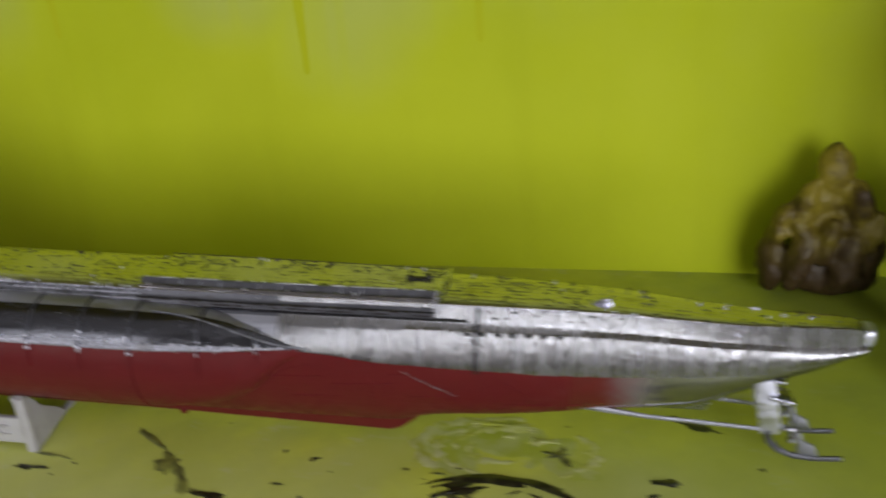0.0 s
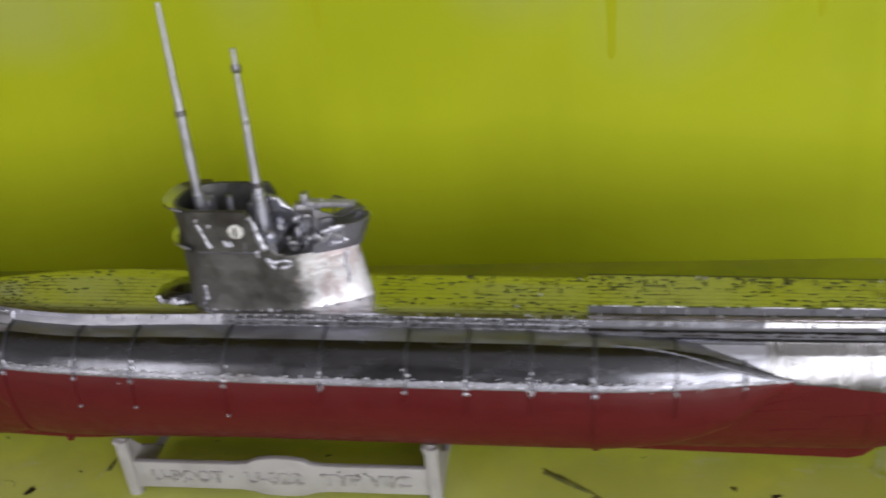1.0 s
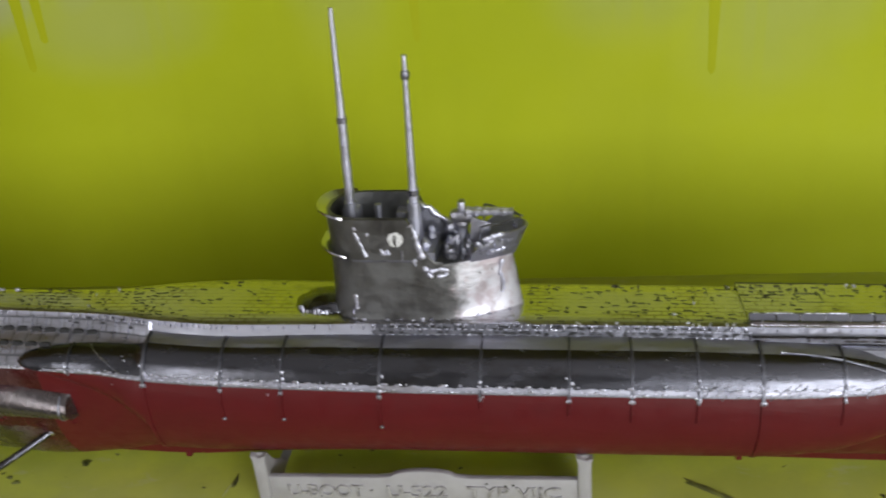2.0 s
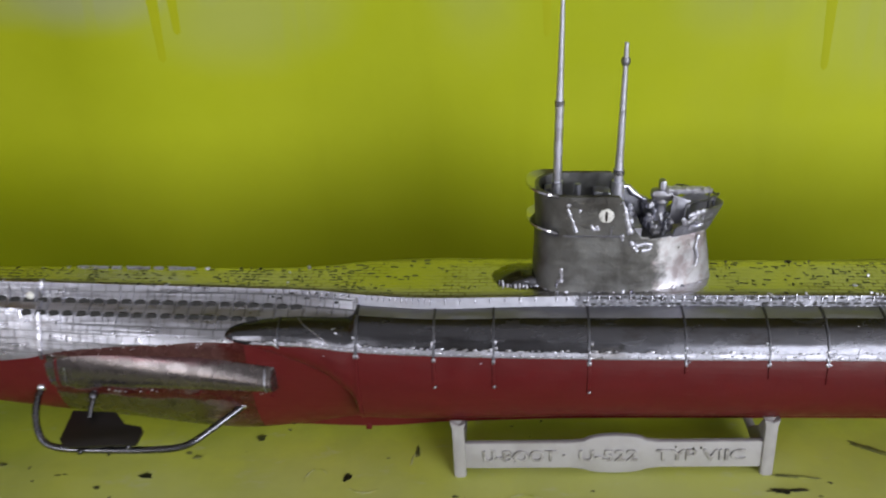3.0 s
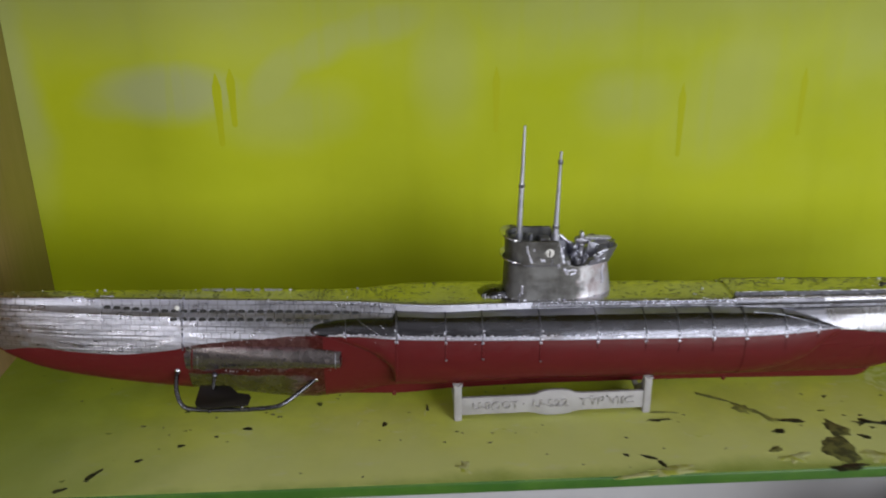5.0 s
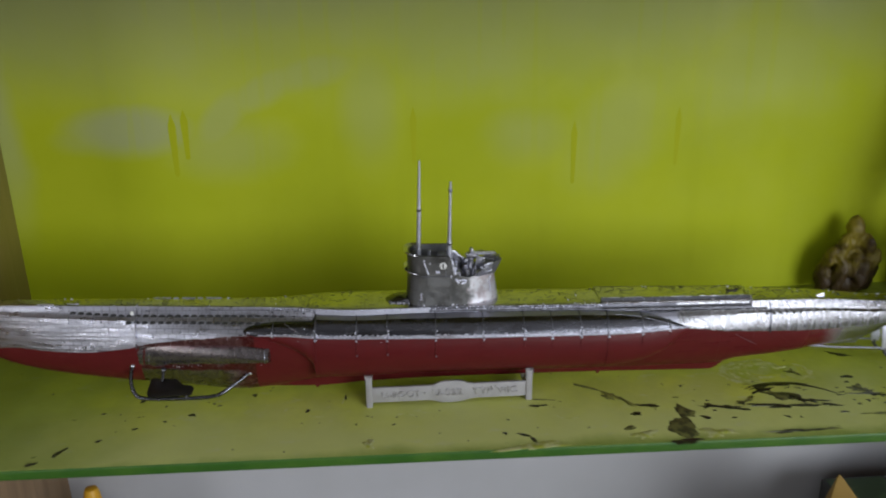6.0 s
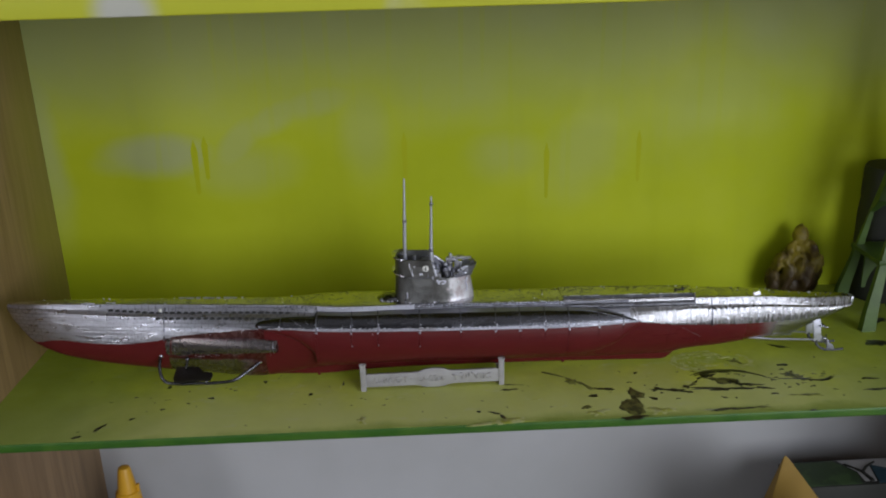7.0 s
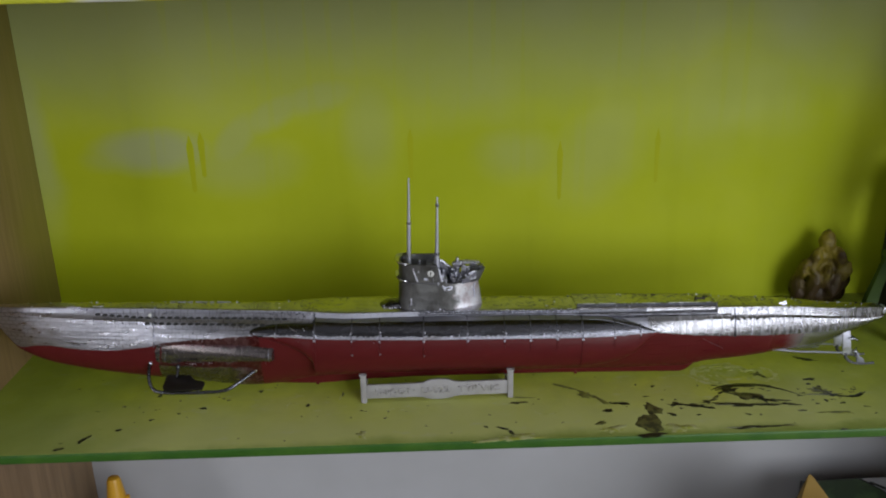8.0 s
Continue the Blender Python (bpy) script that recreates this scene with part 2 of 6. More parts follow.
# red paint that thins out to the silver below it, round the bow planes
k = Mat("patchy_red_over_silver", 0.3)
wob = k.math("MULTIPLY", k.math("SUBTRACT", k.noise(150, 5, 0.65, (0.45, 1, 1)), 0.5), 0.012)
zz = k.math("ADD", k.axis(2), wob)
band = k.math("MULTIPLY", k.ramp(zz, 0.0138, 0.0150), k.ramp(zz, 0.0186, 0.0172))
red = k.math("MAXIMUM", k.math("MULTIPLY", k.ramp(zz, 0.0262, 0.0275), 0.88), band)
red = k.math("MAXIMUM", red, k.ramp(k.math("ADD", k.axis(0), k.math("MULTIPLY", wob, 2.5)), -0.186, -0.166))
k.colour(k.mix(red, k.mix(k.noise(170, 4), (0.28, 0.265, 0.265), (0.17, 0.15, 0.15)), k.mix(k.noise(260, 4), (0.046, 0.0058, 0.0052), (0.08, 0.014, 0.013))))
k.put(k.ramp(red, 0.2, 0.8, 1.0, 0.25), k.b.inputs["Metallic"])
k.rough(k.ramp(k.noise(300, 4), 0.3, 0.7, 0.16, 0.36)).bump(k.noise(700, 4), 0.15, 0.0003)
PATCHY = k.m
k = Mat("dark_glossy_fairing", 0.24, 0.9)
stain = k.ramp(k.math("ADD", k.axis(2), k.math("MULTIPLY", k.math("SUBTRACT", k.noise(180, 5, 0.65, (0.4, 1, 1)), 0.5), 0.007)), 0.0262, 0.0292)
k.colour(k.mix(stain, k.mix(k.noise(260, 4), (0.23, 0.21, 0.225), (0.14, 0.122, 0.128)), k.mix(k.noise(300, 4), (0.11, 0.03, 0.034), (0.20, 0.12, 0.14))))
k.rough(k.ramp(k.noise(300, 4), 0.3, 0.7, 0.2, 0.34)).bump(k.noise(600, 4), 0.12, 0.0003)
FAIRING = k.m

k = Mat("stand_plastic", 0.42)
k.colour(k.mix(k.ramp(k.noise(120, 4), 0.4, 0.7), (0.37, 0.36, 0.38), (0.31, 0.30, 0.31)))
k.bump(k.noise(600, 4), 0.2, 0.0003)
STAND = k.m
k = Mat("stand_lettering", 0.45)
k.colour(k.mix(k.ramp(k.noise(500, 3), 0.45, 0.6), (0.36, 0.35, 0.36), (0.24, 0.23, 0.23)))
LETTER = k.m

# lime sprayed thinly over a pale grey board, with bare patches and runs
LIME, LIME2, BARE = (0.375, 0.435, 0.006), (0.42, 0.475, 0.012), (0.36, 0.39, 0.20)
k = Mat("sprayed_lime_wall", 0.5)
tone = k.mix(k.ramp(k.noise(9, 4, 0.5), 0.35, 0.65), LIME, LIME2)
tone = k.mix(k.ramp(k.noise(1, 3, 0.5, (70, 70, 4)), 0.52, 0.72, 0, 0.12), tone, (0.32, 0.36, 0.006))
bare = k.math("MULTIPLY", k.ellipse(-0.236, 0.109, 0.029, 0.013, 0.5, 0, 0.5), 0.8)
for e in ((-0.188, 0.114, 0.020, 0.010, 0.5, 55, 0.4), (-0.165, 0.129, 0.022, 0.0085, 0.5, 30, 0.4), (-0.138, 0.138, 0.024, 0.009, 0.6, 12, 0.6)):
    bare = k.math("MAXIMUM", bare, k.math("MULTIPLY", k.ellipse(*e), 0.45))
for e in ((-0.185, 0.098, 0.026, 0.014, 0.8, 0, 0.7), (-0.108, 0.122, 0.014, 0.03, 0.8, 0, 0.8), (0.035, 0.108, 0.035, 0.02, 0.8, 60, 0.9),
          (-0.02, 0.100, 0.018, 0.014, 0.8, 0, 0.9), (0.11, 0.14, 0.05, 0.03, 0.8, 20, 1.0), (-0.262, 0.104, 0.012, 0.006, 0.8, 0, 0.8)):
    bare = k.math("MAXIMUM", bare, k.math("MULTIPLY", k.ellipse(*e), 0.34))
high = k.math("MULTIPLY", k.ramp(k.math("ADD", k.axis(2), k.math("MULTIPLY", k.math("SUBTRACT", k.noise(14, 4), 0.5), 0.08)), 0.10, 0.20), 0.75)
edge = k.math("MULTIPLY", k.ramp(k.math("ADD", k.axis(0), k.math("MULTIPLY", k.math("SUBTRACT", k.noise(22, 3), 0.5), 0.02)), -0.288, -0.303), 0.6)
bare = k.math("MAXIMUM", bare, k.math("MAXIMUM", high, k.math("MULTIPLY", edge, k.ramp(k.axis(2), 0.03, 0.12))))
run = k.math("MULTIPLY", k.ramp(k.noise(1, 1, 0.3, (160, 1, 6)), 0.6, 0.68), 0.8)
bare = k.math("MULTIPLY", bare, k.math("SUBTRACT", 1.0, k.math("MULTIPLY", run, 0.28)))
k.colour(k.mix(bare, tone, BARE))
k.b.inputs["Specular IOR Level"].default_value = 0.25
k.rough(k.ramp(k.noise(40, 4), 0.3, 0.7, 0.55, 0.75)).bump(k.noise(350, 4), 0.08, 0.0006)
WALL_LIME = k.m

k = Mat("paint_run", 0.65)
k.colour(k.mix(k.noise(80), (0.372, 0.408, 0.005), (0.395, 0.43, 0.008)))
k.b.inputs["Specular IOR Level"].default_value = 0.2
RUN = k.m

k = Mat("painted_shelf_top", 0.4)
tone = k.mix(k.ramp(k.noise(26, 6, 0.65), 0.38, 0.62), (0.52, 0.56, 0.06), (0.42, 0.46, 0.07))
thin = k.ramp(k.math("ADD", k.axis(1), k.math("MULTIPLY", k.math("SUBTRACT", k.noise(20, 5, 0.6), 0.5), 0.09)), 0.012, -0.052, 0, 0.8)
tone = k.mix(thin, tone, (0.52, 0.55, 0.22))
scratch = k.math("MULTIPLY", k.ramp(k.noise(130, 6, 0.75, (0.45, 1, 1)), 0.57, 0.68), 0.5)
tone = k.mix(scratch, tone, (0.5, 0.52, 0.3))
speck = k.ramp(k.noise(210, 3, 0.5, (0.6, 1, 1)), 0.725, 0.745)
tone = k.mix(speck, tone, (0.05, 0.055, 0.015))
# greener paint towards the ends and front, darkened to carry the shade there too
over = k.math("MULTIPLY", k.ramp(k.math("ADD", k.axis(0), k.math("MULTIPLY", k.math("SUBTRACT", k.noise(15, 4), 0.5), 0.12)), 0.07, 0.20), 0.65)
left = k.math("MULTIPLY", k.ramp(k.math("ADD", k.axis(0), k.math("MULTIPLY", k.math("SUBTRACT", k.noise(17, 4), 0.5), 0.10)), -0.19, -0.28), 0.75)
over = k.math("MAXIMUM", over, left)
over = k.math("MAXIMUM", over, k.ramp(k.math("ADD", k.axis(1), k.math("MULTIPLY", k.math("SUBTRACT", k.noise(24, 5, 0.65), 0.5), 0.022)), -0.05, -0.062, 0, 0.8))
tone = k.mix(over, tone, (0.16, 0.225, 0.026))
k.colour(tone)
k.rough(k.ramp(k.noise(60, 5), 0.3, 0.7, 0.36, 0.6)).bump(k.noise(220, 5, 0.6), 0.12, 0.0006)
k.b.inputs["Specular IOR Level"].default_value = 0.35
SHELF_TOP = k.m

k = Mat("shelf_edge_green", 0.45)
k.colour(k.mix(k.ramp(k.noise(60, 5), 0.35, 0.7), (0.028, 0.105, 0.007), (0.05, 0.135, 0.011)))
k.bump(k.noise(300, 3), 0.1, 0.0005)
EDGE_GREEN = k.m

k = Mat("shelf_edge_lime", 0.45)
k.colour(k.mix(k.math("MAXIMUM", k.ellipse(-0.2, 0.206, 0.012, 0.012, 0.5, 0, 0.5), k.ramp(k.noise(18, 4), 0.6, 0.75, 0, 0.5)), (0.5, 0.52, 0.03), (0.52, 0.52, 0.47)))
k.bump(k.noise(300, 3), 0.1, 0.0005)
EDGE_LIME = k.m

k = Mat("black_paint", 0.3)
k.colour(k.mix(k.ramp(k.noise(350, 4), 0.45, 0.65), (0.012, 0.014, 0.008), (0.05, 0.055, 0.02)))
k.bump(k.noise(700, 3), 0.25, 0.0004)
BLACK = k.m
k = Mat("thin_black_paint", 0.35)
k.colour(k.mix(k.ramp(k.noise(260, 4), 0.42, 0.6), (0.05, 0.055, 0.02), (0.17, 0.18, 0.05)))
SMEAR = k.m
k = Mat("faint_grey_paint", 0.4)
k.colour(k.mix(k.ramp(k.noise(200, 4), 0.4, 0.65), (0.13, 0.14, 0.045), (0.26, 0.28, 0.06)))
FAINT = k.m
k = Mat("pale_paint", 0.4)
k.colour(k.mix(k.ramp(k.noise(300, 4), 0.42, 0.62), (0.52, 0.55, 0.26), (0.40, 0.44, 0.06)))
PALE = k.m
k = Mat("thin_pale_paint", 0.45)
k.colour(k.mix(k.ramp(k.noise(130, 5, 0.65), 0.42, 0.6), (0.37, 0.43, 0.05), (0.43, 0.48, 0.16)))
THIN_PALE = k.m

k = Mat("oak_veneer", 0.45)
grain = k.noise(1, 5, 0.6, (9, 150, 9))
fibre = k.noise(1, 3, 0.6, (40, 900, 14))
wood = k.mix(k.ramp(grain, 0.3, 0.7), (0.30, 0.195, 0.10), (0.20, 0.125, 0.058))
wood = k.mix(k.ramp(fibre, 0.55, 0.75, 0, 0.55), wood, (0.13, 0.078, 0.034))
over = k.math("MULTIPLY", k.ramp(k.math("ADD", k.axis(1), k.math("MULTIPLY", k.math("SUBTRACT", k.noise(25, 4), 0.5), 0.05)), 0.03, 0.09), k.ramp(k.axis(2), -0.012, 0.0))
k.colour(k.mix(k.math("MULTIPLY", over, 0.7), wood, (0.22, 0.20, 0.025)))
k.bump(fibre, 0.15, 0.0004)
WOOD = k.m

k = Mat("white_board", 0.55)
k.colour(k.mix(k.ramp(k.noise(7, 4), 0.35, 0.65), (0.47, 0.47, 0.50), (0.42, 0.42, 0.44)))
k.bump(k.noise(300, 3), 0.05, 0.0005)
WHITE = k.m
k = Mat("pale_underside", 0.5)
k.colour(k.mix(k.ramp(k.noise(9, 4), 0.35, 0.65), (0.42, 0.37, 0.17), (0.34, 0.30, 0.14)))
k.bump(k.noise(200, 3), 0.06, 0.0005)
UNDERSIDE = k.m
k = Mat("room_paint", 0.8)
k.colour(k.mix(k.noise(3, 4), (0.52, 0.51, 0.50), (0.47, 0.46, 0.45)))
ROOM = k.m
k = Mat("room_floor", 0.5)
k.colour(k.mix(k.noise(1, 4, 0.6, (3, 40, 3)), (0.42, 0.36, 0.30), (0.36, 0.30, 0.25)))
ROOM_FLOOR = k.m
k = Mat("yellow_cap", 0.4)
k.colour(k.mix(k.noise(90, 3), (0.66, 0.36, 0.02), (0.58, 0.30, 0.015)))
k.bump(k.noise(400), 0.08, 0.0004)
YELLOW = k.m
k = Mat("yellow_card", 0.6)
k.colour(k.mix(k.noise(50, 4), (0.28, 0.17, 0.02), (0.24, 0.14, 0.015)))
CARD = k.m
k = Mat("bottle_plastic", 0.35)
k.colour(k.mix(k.noise(60, 3), (0.5, 0.48, 0.42), (0.4, 0.38, 0.33)))
BOTTLE = k.m
k = Mat("green_sprayed_metal", 0.42)
k.colour(k.mix(k.ramp(k.noise(45, 4), 0.35, 0.7), (0.065, 0.12, 0.02), (0.036, 0.072, 0.013)))
k.bump(k.noise(300, 4), 0.15, 0.0005)
GREEN = k.m
# yellow above, brown below, both darkened to stand in for the corner's shade
k = Mat("figure_yellow", 0.5)
high = k.ramp(k.math("ADD", k.axis(2), k.math("MULTIPLY", k.noise(60, 4), 0.02)), 0.020, 0.040)
patch = k.ramp(k.noise(75, 4, 0.6), 0.3, 0.56)
k.colour(k.mix(k.math("MULTIPLY", high, patch), (0.045, 0.024, 0.008), (0.22, 0.17, 0.014)))
k.bump(k.noise(200, 4), 0.3, 0.001)
k.bump(k.noise(90, 5, 0.65), 0.6, 0.003)
FIGURE = k.m
k = Mat("matt_black", 0.6)
k.colour(k.mix(k.noise(80, 4), (0.012, 0.013, 0.012), (0.03, 0.032, 0.028)))
MATT_BLACK = k.m
k = Mat("print_green", 0.5)
k.colour(k.mix(k.ramp(k.noise(60, 3), 0.45, 0.55), (0.05, 0.10, 0.03), (0.03, 0.06, 0.02)))
PRINT_GREEN = k.m
k = Mat("print_blue", 0.5)
k.colour(k.mix(k.noise(70, 3), (0.02, 0.06, 0.10), (0.03, 0.09, 0.12)))
PRINT_BLUE = k.m

# ---- the shelf unit and the room ----
BACK, LEFT, RIGHT, TOP = 98.0, -306.5, 280.0, 204.0


def front(x):
    """The front edge of the boards, which runs slightly askew."""
    return -58.7 - 0.017 * (x + 70.0)


def board(name, z0, z1, materials, label):
    bm = bmesh.new()
    xs = (LEFT - 4.4, RIGHT)
    outline = [(xs[0], front(xs[0])), (xs[1], front(xs[1])), (xs[1], BACK), (xs[0], BACK)]
    prism(bm, outline, z0, z1, "z")
    bm.normal_update()
    long = [e for e in bm.edges if all(abs(v.co.y - front(v.co.x)) < 0.1 for v in e.verts) and abs(e.verts[0].co.z - e.verts[1].co.z) < 0.1]
    bmesh.ops.bevel(bm, geom=long, offset=0.9, segments=3, profile=0.5, affect="EDGES")
    bm.normal_update()
    for f in bm.faces:
        f.material_index = 0 if f.normal.z > 0.8 or f.normal.y > 0.5 else 2 if f.normal.z < -0.8 else 1
    return tagged(part(name, bm, materials, smooth=50), label, kind="structure")


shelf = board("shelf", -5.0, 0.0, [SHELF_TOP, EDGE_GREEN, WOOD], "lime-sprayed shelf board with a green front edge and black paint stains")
board("shelf_above", TOP, TOP + 18.0, [SHELF_TOP, EDGE_LIME, UNDERSIDE], "shelf board above with a pale lime painted front edge")
board("shelf_below", -226.0, -212.0, [WHITE, WHITE, WHITE], "white shelf board below")

bm = bmesh.new()
box(bm, LEFT, RIGHT, BACK, BACK + 6, -5.0, TOP + 18)
tagged(part("wall_lime", bm, WALL_LIME, smooth=0), "back board sprayed lime yellow with pale bare patches", kind="structure")
bm = bmesh.new()
box(bm, LEFT, RIGHT, BACK, BACK + 6, -700.0, -5.0)
tagged(part("wall_white", bm, WHITE, smooth=0), "plain white back board below the shelf", kind="structure")
bm = bmesh.new()
box(bm, LEFT, RIGHT, BACK, BACK + 6, TOP + 18, 700.0)
tagged(part("wall_upper", bm, WHITE, smooth=0), "plain white back board above the upper shelf", kind="structure")
bm = bmesh.new()
prism(bm, [(LEFT - 18, -66.0), (LEFT - 4.5, -66.0), (LEFT, BACK + 6), (LEFT - 18, BACK + 6)], -700.0, 700.0, "z", 0.6)
tagged(part("side_panel", bm, WOOD, smooth=0), "brown oak-veneered side panel of the shelf, with lime overspray", kind="structure")
# unseen panel, added on the right to hold off window light there
bm = bmesh.new()
box(bm, RIGHT, RIGHT + 16, -66.0, BACK + 6, -700.0, 700.0, 0.6)
tagged(part("side_panel", bm, WOOD, smooth=0), "unseen brown oak-veneered end panel, added to shade the shelf's right end", kind="structure")

# the room that closes the place behind the camera
X0, X1, Y0, Y1, Z0, Z1 = -1900.0, 2700.0, -2000.0, BACK + 6, -1150.0, 1450.0
bm = bmesh.new()
box(bm, X0, X1, Y0 - 60, Y1 + 60, Z0 - 50, Z0)
tagged(part("floor", bm, ROOM_FLOOR, smooth=0), "brown floor of the room", kind="structure")
bm = bmesh.new()
box(bm, X0, X1, Y0 - 60, Y1 + 60, Z1, Z1 + 50)
tagged(part("ceiling", bm, ROOM, smooth=0), "plain pale ceiling", kind="structure")
bm = bmesh.new()
box(bm, X0 - 60, X0, Y0 - 60, Y1 + 60, Z0, Z1)
tagged(part("wall_west", bm, ROOM, smooth=0), "plain pale wall", kind="structure")
bm = bmesh.new()
box(bm, X1, X1 + 60, Y0 - 60, Y1 + 60, Z0, Z1)
tagged(part("wall_east", bm, ROOM, smooth=0), "plain pale wall", kind="structure")
bm = bmesh.new()
box(bm, X0, X1, Y1, Y1 + 60, Z0, Z1)
tagged(part("wall_north", bm, ROOM, smooth=0), "plain pale wall behind the shelf unit", kind="structure")
wz, hh = WINDOW_Z / MM, WINDOW_H / MM / 2
bm = bmesh.new()
gaps = sorted((wx / MM - ww / MM / 2, wx / MM + ww / MM / 2) for wx, ww, power in WINDOWS)
edges = [X0] + [g for pair in gaps for g in pair] + [X1]
for i in range(0, len(edges), 2):
    box(bm, edges[i], edges[i + 1], Y0 - 60, Y0, Z0, Z1)
for g0, g1 in gaps:
    box(bm, g0, g1, Y0 - 60, Y0, Z0, wz - hh)
    box(bm, g0, g1, Y0 - 60, Y0, wz + hh, Z1)
tagged(part("wall_south", bm, ROOM, smooth=0), "plain pale wall with two window openings", kind="structure")


# ---- dried paint on the shelf ----
def blob(name, x, y, length, width, turn, material, seed, height=0.25, ragged=0.35, bend=0.0):
    """A flat, ragged drop of dried paint that lies on the shelf."""
    rnd = random.Random(seed)
    bm = bmesh.new()
    n = 30
    ph = [rnd.uniform(0, 6.28) for _ in range(6)]
    out, mid = [], []
    c, s = math.cos(radians(turn)), math.sin(radians(turn))
    for i in range(n):
        a = 2 * math.pi * i / n
        r = 1 + ragged * (0.5 * math.sin(2 * a + ph[0]) * 0.6 + 0.45 * math.sin(3 * a + ph[1]) + 0.35 * math.sin(5 * a + ph[2]) + 0.3 * math.sin(8 * a + ph[3]) + rnd.uniform(-0.25, 0.25))
        for ring, k, z in ((out, 1.0, 0.02), (mid, 0.72, height)):
            u, v = k * r * math.cos(a) * length / 2, k * r * math.sin(a) * width / 2
            v += bend * (u * u / max(length, 1) - length / 8)
            ring.append(bm.verts.new((x + c * u - s * v, y + s * u + c * v, z)))
    for i in range(n):
        j = (i + 1) % n
        bm.faces.new((out[i], out[j], mid[j], mid[i]))
    bm.faces.new(mid)
    return part(name, bm, material, shelf, smooth=60)


blob("paint_stain", 28.3, -49.5, 12, 18, 4, SMEAR, 1, ragged=0.22)
blob("pale_smear", 41.8, -54.3, 17, 6, 2, PALE, 58, ragged=0.6)
blob("pale_smear", 9.8, -53.1, 10, 6, 10, PALE, 59, ragged=0.6)
blob("paint_stain", 26.4, -60.0, 14, 4, 3, BLACK, 2)
blob("paint_stain", 33.1, -36.2, 7, 12, 20, SMEAR, 3)
blob("paint_stain", 87.5, -17.9, 32, 4.2, -3, BLACK, 4, ragged=0.5, bend=-0.6)
blob("paint_stain", 76.4, -20.6, 11, 4, 30, BLACK, 5, ragged=0.6)
blob("paint_stain", 82.8, -26.2, 16, 6, -25, SMEAR, 6, ragged=0.7)
blob("paint_stain", 90.1, -29.1, 9, 4, -50, BLACK, 61, ragged=0.7)
blob("paint_stain", 81.2, -35.6, 30, 3.6, -4, BLACK, 7, ragged=0.8)
blob("paint_stain", 94.3, -31.9, 13, 3.2, -14, BLACK, 8, ragged=0.8)
blob("paint_stain", 102.7, -36.7, 8, 2.4, -10, BLACK, 81, ragged=0.6)
blob("paint_stain", 76.9, -56.5, 22, 2.4, 2, BLACK, 9, ragged=0.8)
blob("paint_stain", 94.5, -56.1, 7, 2, 0, FAINT, 10)
blob("paint_stain", 123.5, -24.6, 10, 7, -15, SMEAR, 11, ragged=0.7)
blob("paint_stain", 126.9, -29.3, 14, 3, -8, BLACK, 12, ragged=0.9)
blob("paint_stain", 138.2, -30.3, 14, 2.6, 12, BLACK, 13, ragged=0.5, bend=0.7)
blob("paint_stain", 122.8, -46.3, 13, 2.4, -6, FAINT, 14, ragged=0.6)
blob("paint_stain", 161.9, -44.2, 14, 1.8, 0, BLACK, 15, ragged=0.6)
blob("paint_stain", 163.0, -32.4, 8, 2, -4, BLACK, 16)
blob("paint_stain", 54.5, -34.5, 15, 3.0, -8, BLACK, 17, ragged=0.9)
blob("paint_stain", 46.3, -32.6, 7, 2.4, 14, BLACK, 171, ragged=0.9)
blob("paint_stain", 63.6, -30.8, 8, 3, 25, SMEAR, 172, ragged=0.9)
blob("paint_stain", 18.6, -29.6, 9, 2.8, -10, BLACK, 18)
blob("paint_stain", 41.4, -42.0, 5, 2.2, -30, BLACK, 19)
blob("paint_stain", 10.6, -36.1, 5, 3, 0, BLACK, 20)
blob("paint_stain", 4.6, -47.4, 5, 3.5, 20, SMEAR, 21)
blob("paint_stain", -7.0, -10.4, 15, 1.8, -34, FAINT, 22, ragged=0.3)
blob("paint_stain", 2.7, -19.7, 10, 5.5, -52, FAINT, 23, ragged=0.5)
blob("paint_stain", 9.4, -25.8, 12, 2.2, -58, FAINT, 24)
blob("paint_stain", -43.6, -48.5, 6, 1.8, -25, BLACK, 25)
blob("paint_stain", -39.9, -52.8, 5.5, 1.8, -70, BLACK, 26)
blob("paint_stain", -51.7, -46.5, 2.4, 1.4, -25, BLACK, 27)
blob("paint_stain", -33.2, -25.0, 8, 1.6, 0, BLACK, 28, ragged=0.7)
blob("paint_stain", -30.2, -19.9, 10, 1.0, -8, FAINT, 281, ragged=0.6)
blob("paint_stain", -246.5, -43.3, 8.5, 2, 58, BLACK, 29)
blob("paint_stain", -255.8, -51.3, 5, 1.8, 25, BLACK, 30)
blob("paint_stain", -232.1, -35.9, 3, 1.6, 20, BLACK, 31)
blob("paint_stain", -218.4, -27.6, 2.6, 1.5, 10, BLACK, 32)
blob("paint_stain", -194.5, -18.0, 3.6, 2.0, 0, BLACK, 33)
blob("paint_stain", -183.0, -10.7, 2.2, 1.4, 20, SMEAR, 34)
blob("paint_stain", -185.9, -8.8, 1.8, 1.3, 0, SMEAR, 35)
blob("paint_stain", -167.5, -2.5, 2.2, 3.0, 10, SMEAR, 36)
blob("paint_stain", -141.0, -19.2, 2.2, 2.8, -20, BLACK, 37)
blob("paint_stain", -123.7, -9.2, 1.2, 4.5, 0, SMEAR, 38)
blob("paint_stain", -220.4, -3.1, 2, 4, -10, BLACK, 39)
blob("paint_stain", -205.9, -22.5, 1.8, 1.2, 0, SMEAR, 40)
